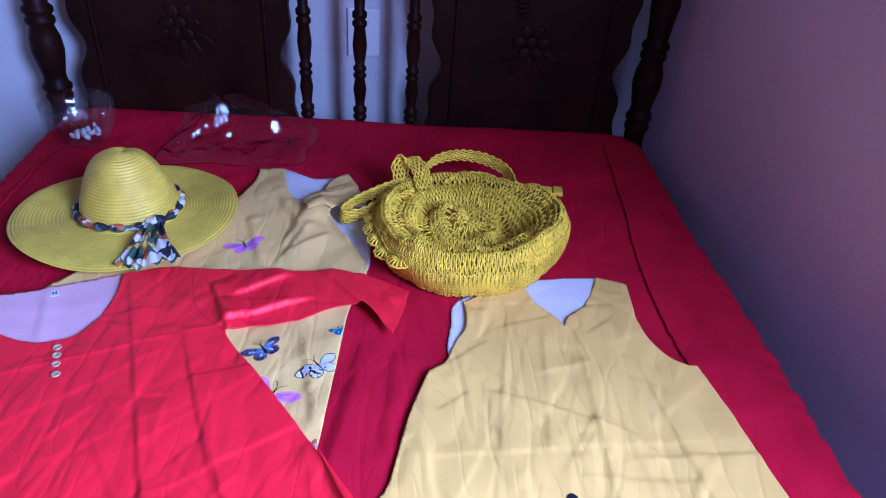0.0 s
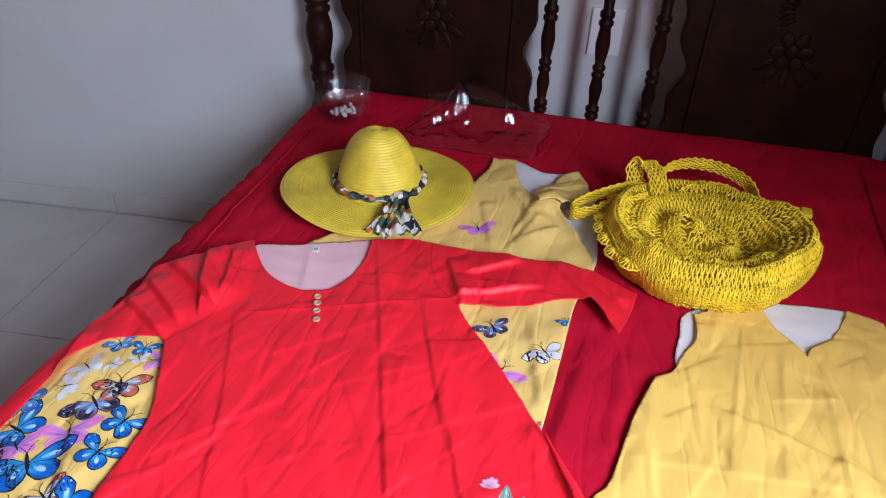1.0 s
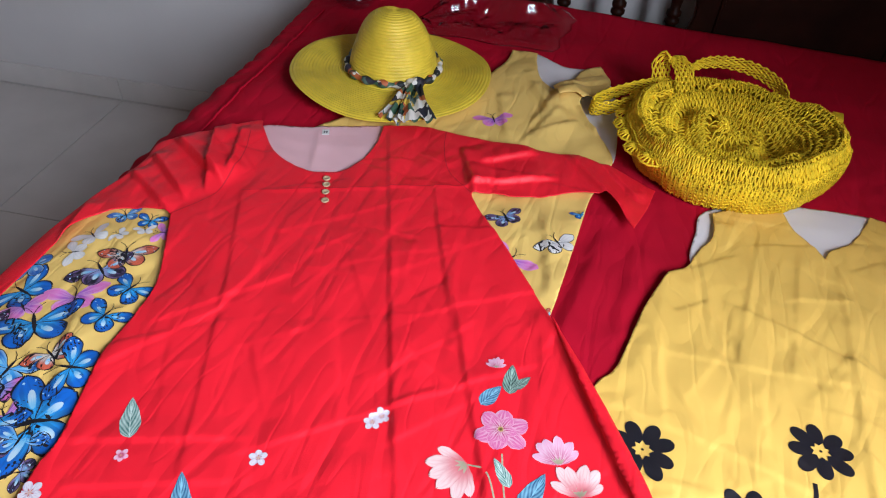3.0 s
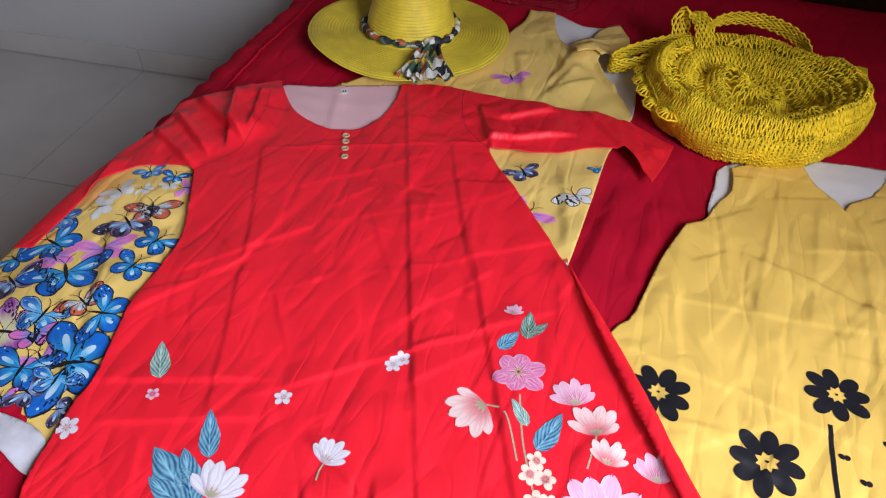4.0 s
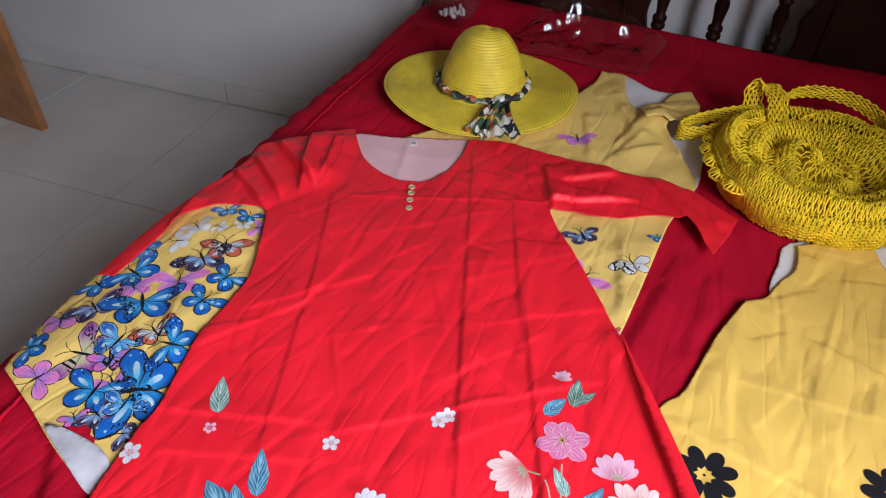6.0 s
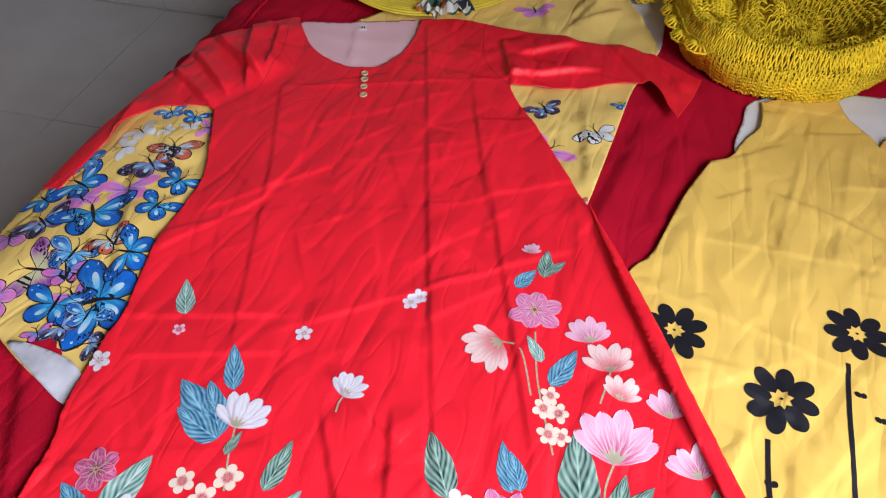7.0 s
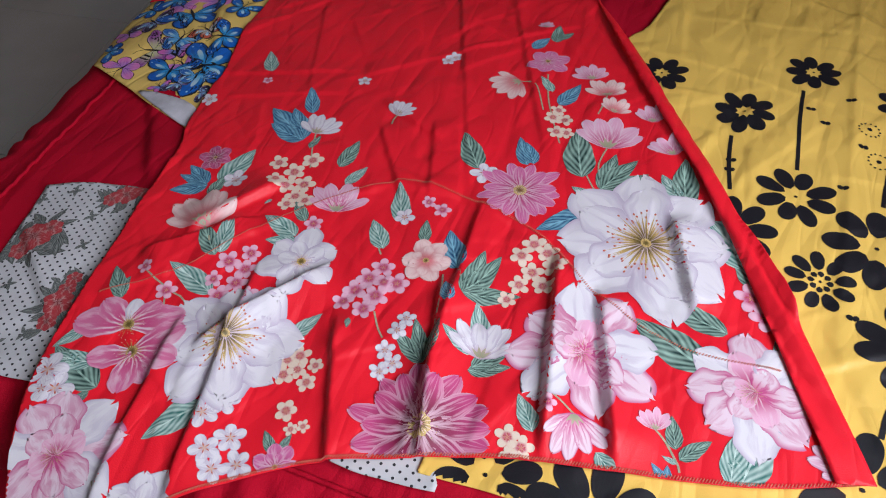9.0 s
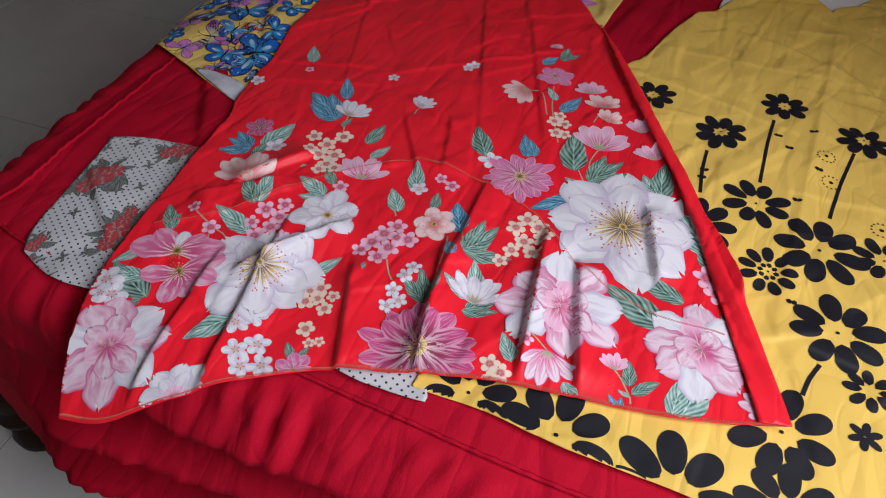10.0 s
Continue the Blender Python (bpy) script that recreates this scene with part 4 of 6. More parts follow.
# ---- prints on the cloths ----
def print_material(name, inner, outer, streak, amount=0.5, freq=9.0, reach=(0.15, 0.75), rough=0.5, rim=0.6):
    """Printed petal: colour runs from its foot to its tip, with fine streaks along it."""
    m = bpy.data.materials.new(name)
    m.use_nodes = True
    nt = m.node_tree
    b = nt.nodes["Principled BSDF"]
    b.inputs["Roughness"].default_value = rough
    uv = nt.nodes.new("ShaderNodeUVMap")
    uv.uv_map = "UVMap"
    sep = nt.nodes.new("ShaderNodeSeparateXYZ")
    nt.links.new(uv.outputs[0], sep.inputs[0])
    rng = nt.nodes.new("ShaderNodeMapRange")
    rng.interpolation_type = "SMOOTHSTEP"
    rng.inputs["From Min"].default_value, rng.inputs["From Max"].default_value = reach
    nt.links.new(sep.outputs[0], rng.inputs["Value"])
    mix = nt.nodes.new("ShaderNodeMixRGB")
    mix.inputs[1].default_value, mix.inputs[2].default_value = (*inner, 1), (*outer, 1)
    nt.links.new(rng.outputs[0], mix.inputs[0])
    geo = nt.nodes.new("ShaderNodeNewGeometry")
    vec = nt.nodes.new("ShaderNodeVectorMath")
    vec.operation = "MULTIPLY"
    vec.inputs[1].default_value = (1.6, freq, 1)
    nt.links.new(uv.outputs[0], vec.inputs[0])
    add = nt.nodes.new("ShaderNodeVectorMath")
    nt.links.new(vec.outputs[0], add.inputs[0])
    sc = nt.nodes.new("ShaderNodeVectorMath")
    sc.operation = "SCALE"
    sc.inputs["Scale"].default_value = 4.0
    nt.links.new(geo.outputs["Position"], sc.inputs[0])
    nt.links.new(sc.outputs[0], add.inputs[1])
    nz = nt.nodes.new("ShaderNodeTexNoise")
    nz.inputs["Scale"].default_value, nz.inputs["Detail"].default_value = 1.0, 4
    nt.links.new(add.outputs[0], nz.inputs["Vector"])
    r2 = nt.nodes.new("ShaderNodeMapRange")
    r2.inputs["From Min"].default_value, r2.inputs["From Max"].default_value = 0.47, 0.58
    r2.inputs["To Max"].default_value = amount
    nt.links.new(nz.outputs["Fac"], r2.inputs["Value"])
    m2 = nt.nodes.new("ShaderNodeMixRGB")
    m2.inputs[2].default_value = (*streak, 1)
    fade = nt.nodes.new("ShaderNodeMapRange")
    fade.inputs["From Min"].default_value, fade.inputs["From Max"].default_value = 0.25, 1.0
    fade.inputs["To Min"].default_value, fade.inputs["To Max"].default_value = 1.0, 0.25
    nt.links.new(sep.outputs[0], fade.inputs["Value"])
    part_of = nt.nodes.new("ShaderNodeMath")
    part_of.operation = "MULTIPLY"
    nt.links.new(r2.outputs[0], part_of.inputs[0])
    nt.links.new(fade.outputs[0], part_of.inputs[1])
    nt.links.new(part_of.outputs[0], m2.inputs[0])
    nt.links.new(mix.outputs[0], m2.inputs[1])
    ed = nt.nodes.new("ShaderNodeMath")
    ed.operation = "SUBTRACT"
    ed.inputs[1].default_value = 0.5
    nt.links.new(sep.outputs[1], ed.inputs[0])
    ab = nt.nodes.new("ShaderNodeMath")
    ab.operation = "ABSOLUTE"
    nt.links.new(ed.outputs[0], ab.inputs[0])
    r3 = nt.nodes.new("ShaderNodeMapRange")
    r3.inputs["From Min"].default_value, r3.inputs["From Max"].default_value, r3.inputs["To Max"].default_value = 0.34, 0.5, rim
    nt.links.new(ab.outputs[0], r3.inputs["Value"])
    m3 = nt.nodes.new("ShaderNodeMixRGB")
    m3.inputs[2].default_value = (*streak, 1)
    nt.links.new(r3.outputs[0], m3.inputs[0])
    nt.links.new(m2.outputs[0], m3.inputs[1])
    nt.links.new(m3.outputs[0], b.inputs["Base Color"])
    return m


def leaf_material(name, dark, pale):
    """Printed leaf with slanting veins and a midrib."""
    m = bpy.data.materials.new(name)
    m.use_nodes = True
    nt = m.node_tree
    b = nt.nodes["Principled BSDF"]
    b.inputs["Roughness"].default_value = 0.5
    uv = nt.nodes.new("ShaderNodeUVMap")
    uv.uv_map = "UVMap"
    sep = nt.nodes.new("ShaderNodeSeparateXYZ")
    nt.links.new(uv.outputs[0], sep.inputs[0])

    def op(kind, *ins):
        n = nt.nodes.new("ShaderNodeMath")
        n.operation = kind
        for k, v in enumerate(ins):
            if isinstance(v, (int, float)):
                n.inputs[k].default_value = v
            else:
                nt.links.new(v, n.inputs[k])
        return n.outputs[0]
    side = op("ABSOLUTE", op("SUBTRACT", sep.outputs[1], 0.5))
    wave = op("SINE", op("SUBTRACT", op("MULTIPLY", sep.outputs[0], 40.0), op("MULTIPLY", side, 34.0)))
    nz = nt.nodes.new("ShaderNodeTexNoise")
    nz.inputs["Scale"].default_value = 3.0
    nt.links.new(uv.outputs[0], nz.inputs["Vector"])
    rib = op("LESS_THAN", side, 0.03)
    fac = op("ADD", op("MULTIPLY", wave, 0.26), op("ADD", op("SUBTRACT", op("MULTIPLY", nz.outputs["Fac"], 1.7), 0.40), op("MULTIPLY", rib, 0.5)))
    mix = nt.nodes.new("ShaderNodeMixRGB")
    mix.use_clamp = True
    mix.inputs[1].default_value, mix.inputs[2].default_value = (*dark, 1), (*pale, 1)
    nt.links.new(fac, mix.inputs[0])
    nt.links.new(mix.outputs[0], b.inputs["Base Color"])
    return m


P_WHITE = print_material("print_white_petal", (0.62, 0.48, 0.50), (0.74, 0.71, 0.76), (0.42, 0.33, 0.48), 0.55, freq=5, reach=(0.1, 0.4), rim=0.65)
P_PINK = print_material("print_pink_petal", (0.50, 0.05, 0.18), (0.76, 0.40, 0.56), (0.84, 0.74, 0.79), 0.6, rim=0.3)
P_PEONY = print_material("print_blush_petal", (0.62, 0.16, 0.32), (0.76, 0.59, 0.68), (0.50, 0.05, 0.21), 0.9, freq=5, reach=(0.05, 0.6), rim=0.85)
P_MAGENTA = print_material("print_magenta_petal", (0.18, 0.006, 0.04), (0.50, 0.06, 0.20), (0.84, 0.60, 0.70), 0.6, freq=9, reach=(0.2, 0.9), rim=0.45)
P_DAISY = print_material("print_pink_daisy_petal", (0.42, 0.03, 0.14), (0.62, 0.14, 0.34), (0.85, 0.68, 0.77), 0.65, freq=9, rim=0.4)
P_STRIPE = print_material("print_striped_petal", (0.56, 0.06, 0.20), (0.64, 0.16, 0.32), (0.84, 0.70, 0.77), 0.85, freq=5, rim=0.2)
P_PEACH = print_material("print_peach_petal", (0.60, 0.14, 0.16), (0.82, 0.60, 0.58), (0.60, 0.22, 0.24), 0.6, freq=6, rim=0.35)
P_CREAM = print_material("print_cream_petal", (0.52, 0.06, 0.14), (0.80, 0.66, 0.54), (0.76, 0.52, 0.40), 0.4, reach=(0.2, 0.5))
P_ROSE = print_material("print_small_pink_petal", (0.46, 0.02, 0.12), (0.80, 0.48, 0.60), (0.70, 0.28, 0.44), 0.4, reach=(0.2, 0.6))
P_GOLD = print_material("print_stamens", (0.14, 0.10, 0.02), (0.66, 0.46, 0.16), (0.10, 0.06, 0.02), 0.7, freq=18)
P_STAMEN = print_material("print_red_stamens", (0.70, 0.46, 0.22), (0.42, 0.05, 0.05), (0.60, 0.20, 0.12), 0.4)
P_GREEN = leaf_material("print_green_leaf", (0.004, 0.030, 0.028), (0.38, 0.56, 0.47))
P_MINT = leaf_material("print_mint_leaf", (0.03, 0.15, 0.13), (0.60, 0.74, 0.68))
P_BLUE = leaf_material("print_blue_leaf", (0.004, 0.06, 0.17), (0.27, 0.54, 0.68))
P_STEM = print_material("print_stem", (0.28, 0.34, 0.22), (0.42, 0.40, 0.28), (0.55, 0.30, 0.20), 0.4)
P_BLACK = print_material("print_black", (0.008, 0.008, 0.012), (0.010, 0.010, 0.014), (0.014, 0.014, 0.02), 0.5, rough=0.45)


class Print:
    """One printed motif, lying on a cloth."""

    def __init__(self, cloth, up=0.0009):
        self.cloth, self.up, self.bm, self.mats = cloth, up, bmesh.new(), []
        self.uv = self.bm.loops.layers.uv.new("UVMap")

    def slot(self, mat):
        if mat not in self.mats:
            self.mats.append(mat)
        return self.mats.index(mat)

    def blade(self, x, y, turn, length, width, mat, shape="petal", jag=0.0, bend=0.0, start=0.0, na=6, nb=8):
        """A petal or leaf from (x, y) in the direction turn (degrees)."""
        c, s, k = math.cos(radians(turn)), math.sin(radians(turn)), self.slot(mat)
        na, nb = max(min(na, 4), int(width / 0.0030)), max(min(nb, 5), int(length / 0.0030))
        rows, ph = [], random.random() * 9
        for j in range(nb + 1):
            t = math.sin(math.pi / 2 * j / nb) if shape in ("oval", "round", "fore") else j / nb
            if shape == "leaf":
                w = math.sin(math.pi * t ** 0.75) ** 0.8 * (1 - 0.25 * t)
            elif shape == "oval":
                w = math.sqrt(max(0.0, 1 - ((t - 0.58) / (0.58 if t < 0.58 else 0.42)) ** 2))
            elif shape == "round":
                w = 0.24 + 0.76 * math.sin(math.pi / 2 * t / 0.62) if t < 0.62 else math.sqrt(max(0.0, 1 - ((t - 0.62) / 0.385) ** 2))
            elif shape == "fore":
                w = 0.05 + 0.95 * math.sin(math.pi / 2 * t / 0.66) ** 1.3 if t < 0.66 else max(0.04, math.cos(math.pi / 2 * (t - 0.66) / 0.345)) ** 0.7
            elif shape == "wing":
                w = 0.06 + 0.94 * math.sin(math.pi / 2 * min(1.0, t / 0.74)) ** 0.9 - 0.25 * max(0.0, (t - 0.74) / 0.26) ** 2
            else:
                w = 0.18 + 0.82 * math.sin(math.pi / 2 * min(1.0, t / 0.72)) - 0.22 * max(0.0, (t - 0.72) / 0.28) ** 2
            row = []
            for i in range(na + 1):
                a = 2 * i / na - 1
                l = start + (length - start) * t
                tip = 0.0
                if shape == "wing":
                    tip = -0.24 * length * abs(a) ** 2.6 * t ** 3
                if shape == "petal":
                    tip = -0.20 * length * abs(a) ** 3.2 * t ** 3
                if jag and shape != "leaf":
                    tip += 0.6 * jag * length * t ** 4 * (math.sin(a * 5 + ph) + 0.4 * math.sin(a * 11 + 2 * ph))
                q = l + tip
                o = a * width * 0.5 * w * (1 + jag * math.sin(t * 17 + ph + (3 if a > 0 else 0)) * 1.2) + bend * length * t * t
                px, py = x + c * q - s * o, y + s * q + c * o
                q3, on = self.cloth.find(px, py, self.up)
                row.append((self.bm.verts.new(q3), t, i / na, on))
            rows.append(row)
        self.up += 0.00003
        for p, q in zip(rows, rows[1:]):
            for i in range(na):
                vs = (p[i], p[i + 1], q[i + 1], q[i])
                if not (vs[0][3] and vs[1][3] and vs[2][3] and vs[3][3]):
                    continue
                try:
                    f = self.bm.faces.new([v[0] for v in vs])
                except ValueError:
                    continue
                f.material_index = k
                for loop, v in zip(f.loops, vs):
                    loop[self.uv].uv = (v[1], v[2])

    def disc(self, x, y, r, mat, squash=1.0):
        for k in range(8):
            self.blade(x, y, k * 45, r, r * 0.95, mat, "petal", na=2, nb=3)
            self.up -= 0.00003
        self.up += 0.00004

    def line(self, pts, width, mat):
        k = self.slot(mat)
        pts = curve_through(pts, 0.006, False)
        prev = None
        for i, p in enumerate(pts):
            d = (pts[min(i + 1, len(pts) - 1)] - pts[max(i - 1, 0)]).normalized()
            a, b = p + Vector((-d.y, d.x)) * width / 2, p - Vector((-d.y, d.x)) * width / 2
            cur = [self.bm.verts.new(self.cloth.lift(a.x, a.y, self.up)), self.bm.verts.new(self.cloth.lift(b.x, b.y, self.up))]
            if prev and inside(p.x, p.y, self.cloth.line):
                f = self.bm.faces.new((prev[1], prev[0], cur[0], cur[1]))
                f.material_index = k
                for loop, v in zip(f.loops, ((0, 0), (0, 1), (1, 1), (1, 0))):
                    loop[self.uv].uv = v
            prev = cur

    def done(self, name, parent, label=""):
        if not len(self.bm.faces):
            self.bm.free()
            return None
        for v in [v for v in self.bm.verts if not v.link_faces]:
            self.bm.verts.remove(v)
        bmesh.ops.recalc_face_normals(self.bm, faces=self.bm.faces)
        return part(name, self.bm, self.mats, parent, label)


def eye(p, x, y, r, n, thread=P_GOLD, dots=P_STAMEN):
    """A flower's heart: fine threads with a dot at each end."""
    for k in range(n):
        a, l = k * 360 / n + random.uniform(-6, 6), r * random.uniform(0.55, 1.05)
        p.blade(x, y, a, l, r * 0.035, thread, "wing", start=l * 0.1, na=2, nb=3)
        p.up -= 0.00003
        c, d = math.cos(radians(a)), math.sin(radians(a))
        p.blade(x + c * l, y + d * l, a, r * 0.10, r * 0.055, dots, "oval", na=3, nb=3)
        p.up -= 0.00003
    p.up += 0.00006


def daisy(cloth, parent, x, y, r, turn, mat=P_MAGENTA, n=17):
    p = Print(cloth, 0.00075)
    for layer, k0 in ((1.0, 0.0), (0.84, 0.5)):
        for k in range(n // 2 + n % 2):
            a = turn + (k + k0) * 360 / (n // 2 + n % 2) + random.uniform(-7, 7)
            p.blade(x, y, a, r * layer * random.uniform(0.92, 1.14), r * 0.35, mat, "round", jag=0.04)
    p.disc(x, y, r * 0.17, P_GOLD)
    eye(p, x, y, r * 0.24, 18, P_CREAM, P_GOLD)
    return p.done("printed_flower", parent, "printed pink daisy")


def white_flower(cloth, parent, x, y, r, turn):
    p = Print(cloth, 0.00075)
    for layer, n in ((1.0, 8), (0.80, 5)):
        for k in range(n):
            p.blade(x, y, turn + k * 360 / n + random.uniform(-8, 8), r * layer * random.uniform(0.94, 1.22), r * 0.74 * layer, P_WHITE, "round", jag=0.07)
    eye(p, x, y, r * 0.30, 26, P_GOLD, P_CREAM)
    eye(p, x, y, r * 0.50, 66, P_GOLD, P_STAMEN)
    p.disc(x, y, r * 0.07, P_GOLD)
    return p.done("printed_flower", parent, "printed white flower with red stamens")


def peony(cloth, parent, x, y, r, turn, mat=P_PEONY):
    p = Print(cloth, 0.00075)
    for k in range(8):
        p.blade(x, y, turn + k * 45 + random.uniform(-10, 10), r * random.uniform(0.90, 1.2), r * 0.72, P_WHITE if k % 3 == 1 else mat, "round", jag=0.075)
    for k in range(6):
        p.blade(x, y, turn + 20 + k * 60 + random.uniform(-14, 14), r * random.uniform(0.46, 0.74), r * 0.46, P_PINK if k % 3 == 0 else mat, "round", jag=0.06)
    for k in range(3):
        p.blade(x, y, turn + 60 + k * 40, r * 0.34, r * 0.22, P_PINK, "round")
    eye(p, x - 0.06 * r, y - 0.04 * r, r * 0.22, 16, P_GOLD, P_GOLD)
    return p.done("printed_flower", parent, "printed blush pink peony")


def open_flower(cloth, parent, x, y, r, turn, mat=P_PINK):
    p = Print(cloth, 0.0008)
    for layer in (1.0, 0.66):
        for k in range(6):
            p.blade(x, y, turn + k * 60 + 30 * (layer < 1) + random.uniform(-9, 9), r * layer * random.uniform(0.88, 1.12), r * 0.72 * layer, mat, "round", jag=0.05)
    p.disc(x, y, r * 0.12, P_GOLD)
    eye(p, x, y, r * 0.24, 9, P_GOLD, P_STAMEN)
    return p.done("printed_flower", parent)


def tulip(cloth, parent, x, y, r, turn, mat=P_PINK):
    p = Print(cloth, 0.0008)
    r *= 0.92
    for da, l, w in ((-60, 0.84, 0.30), (58, 0.86, 0.30), (-36, 1.0, 0.38), (36, 1.0, 0.38), (-13, 1.04, 0.40), (15, 0.98, 0.40)):
        p.blade(x, y, turn + da + random.uniform(-5, 5), r * l * random.uniform(0.92, 1.08), r * w, mat, "round", jag=0.05)
    for da in (-48, -18, 14, 46):
        p.blade(x, y, turn + da, r * 0.30, r * 0.10, P_STEM, "leaf", na=2, nb=4)
    return p.done("printed_tulip", parent)


def blossom(cloth, parent, x, y, r, mat):
    p = Print(cloth, 0.00065)
    r *= 1.15
    t0 = random.uniform(0, 72)
    for j in range(5):
        p.blade(x, y, t0 + 72 * j + random.uniform(-6, 6), r * random.uniform(0.98, 1.2), r * 0.80, mat, "round", na=4, nb=5)
        p.up -= 0.00003
    p.up += 0.00004
    for j in range(5):
        p.blade(x, y, t0 + 72 * j, r * 0.42, r * 0.10, P_STAMEN, "wing", na=2, nb=3)
        p.up -= 0.00003
    return p.done("printed_blossom", parent)


def leaf(cloth, parent, x, y, length, turn, mat, width=0.0):
    p = Print(cloth, 0.00045 + random.uniform(0, 0.0001))
    p.blade(x, y, turn, length * 1.12, length * (width or random.uniform(0.46, 0.60)), mat, "leaf", jag=0.03, bend=random.uniform(-0.10, 0.10), na=6, nb=10)
    return p.done("printed_leaf", parent)


def line_print(cloth, parent, pts, width, mat, name="printed_stem", up=0.0004):
    p = Print(cloth, up)
    p.line(pts, width, mat)
    return p.done(name, parent)


R, RP = rd_cloth, red_dress
STEMS = [(-0.171, -0.260, -0.155, -0.266, -0.140, -0.270), (-0.132, -0.282, -0.127, -0.291, -0.122, -0.299), (-0.129, -0.273, -0.111, -0.278, -0.092, -0.303), (-0.147, -0.187, -0.134, -0.196, -0.122, -0.211), (-0.106, -0.007, -0.095, -0.036, -0.083, -0.063), (0.241, 0.081, 0.238, 0.049, 0.249, 0.012), (0.229, 0.027, 0.240, 0.011, 0.253, -0.003), (0.136, 0.196, 0.154, 0.137, 0.186, 0.069), (0.220, 0.175, 0.219, 0.158, 0.217, 0.136), (0.104, 0.174, 0.127, 0.169, 0.151, 0.121), (-0.024, 0.060, -0.025, 0.051, -0.023, 0.041), (0.032, -0.122, 0.041, -0.140, 0.053, -0.155), (0.092, -0.122, 0.101, -0.134, 0.101, -0.144), (0.125, -0.158, 0.133, -0.182, 0.142, -0.222), (0.138, -0.147, 0.149, -0.166, 0.155, -0.178), (0.078, -0.224, 0.090, -0.241, 0.102, -0.252), (0.289, -0.265, 0.274, -0.258, 0.264, -0.255), (0.357, -0.252, 0.367, -0.259, 0.380, -0.276), (0.380, -0.276, 0.384, -0.288, 0.386, -0.295), (-0.083, -0.458, -0.076, -0.464, -0.069, -0.472), (0.515, -0.236, 0.509, -0.229, 0.504, -0.227)]
for a in STEMS:
    line_print(R, RP, [(a[0], a[1]), (a[2], a[3]), (a[4], a[5])], 0.0019, P_STEM)
BLUE_LEAVES = [(-0.185, -0.128, 0.041, 148), (-0.183, -0.130, 0.041, -151), (-0.186, -0.128, 0.038, 173), (-0.129, 0.028, 0.048, 121), (-0.115, -0.022, 0.073, 146), (-0.115, -0.022, 0.051, 171), (-0.115, -0.019, 0.057, 132), (0.160, 0.023, 0.044, 120), (0.167, 0.027, 0.034, 117), (0.247, -0.029, 0.057, -144), (0.137, -0.147, 0.049, 121), (0.147, -0.195, 0.028, 122), (0.166, 0.139, 0.047, 67), (0.100, 0.247, 0.032, 66), (0.378, -0.298, 0.023, 137), (0.375, -0.297, 0.017, 103)]
GREEN_LEAVES_A = [(-0.172, -0.121, 0.058, 84), (-0.168, -0.146, 0.033, 104), (-0.110, -0.220, 0.043, 140), (-0.107, -0.216, 0.047, 106), (-0.090, -0.261, 0.056, 159), (-0.174, -0.297, 0.040, 139), (-0.180, -0.299, 0.024, 92), (-0.182, -0.336, 0.034, -122), (-0.152, -0.368, 0.041, -165), (-0.132, -0.388, 0.063, 167), (-0.136, -0.394, 0.022, -117), (0.010, -0.280, 0.038, 62), (-0.028, -0.367, 0.051, -127), (0.056, -0.385, 0.021, 135), (0.061, -0.381, 0.016, 86), (-0.045, -0.164, 0.043, 159), (-0.038, -0.171, 0.033, -168), (-0.046, -0.141, 0.032, 139), (-0.050, -0.051, 0.047, 84), (-0.031, -0.074, 0.034, 66), (-0.098, -0.125, 0.010, -114), (0.108, -0.001, 0.058, 126)]
GREEN_LEAVES_B = [(0.225, 0.022, 0.074, 112), (0.254, -0.010, 0.035, 158), (0.152, 0.162, 0.031, 127), (0.129, 0.280, 0.026, 54), (0.127, 0.272, 0.037, 98), (0.054, -0.105, 0.051, 114), (0.052, -0.147, 0.040, 129), (0.090, -0.125, 0.029, 106), (0.058, -0.240, 0.012, -76), (0.186, -0.236, 0.034, 159), (0.193, -0.231, 0.050, 109), (0.189, -0.250, 0.043, 50), (0.187, -0.254, 0.036, 23), (0.260, -0.291, 0.033, 123), (0.314, -0.289, 0.029, -36), (0.390, -0.179, 0.072, 156), (0.403, -0.134, 0.057, 169), (0.428, -0.279, 0.062, 76), (0.421, -0.279, 0.047, 91), (0.376, -0.263, 0.027, 107), (0.380, -0.271, 0.030, 50), (0.379, -0.275, 0.012, 166)]
GREEN_LEAVES_C = [(-0.227, 0.090, 0.046, 128), (-0.100, -0.034, 0.024, 88), (0.343, 0.013, 0.066, 104), (0.336, 0.017, 0.041, 128), (0.410, -0.053, 0.067, 120), (0.425, -0.075, 0.047, 122), (0.455, -0.166, 0.039, 100), (0.474, -0.159, 0.032, 122), (0.441, -0.065, 0.028, 138)]
LEAF_SPRAYS = [(0.249, 0.010, 0.061, 68, 84, 38), (0.154, -0.179, 0.058, 66, 82, 25), (0.145, -0.260, 0.043, 120, 153, 90)]
for a in BLUE_LEAVES:
    leaf(R, RP, *a, P_BLUE)
for k, a in enumerate(GREEN_LEAVES_A + GREEN_LEAVES_B + GREEN_LEAVES_C):
    leaf(R, RP, *a, P_MINT if k % 4 in (0, 3) else P_GREEN)
for x, y, length, turn, high, low in LEAF_SPRAYS:
    for t, l in ((high, 0.95), (low, 0.9), (turn, 1.0)):
        leaf(R, RP, x, y, length * l, t, P_GREEN, 0.44)
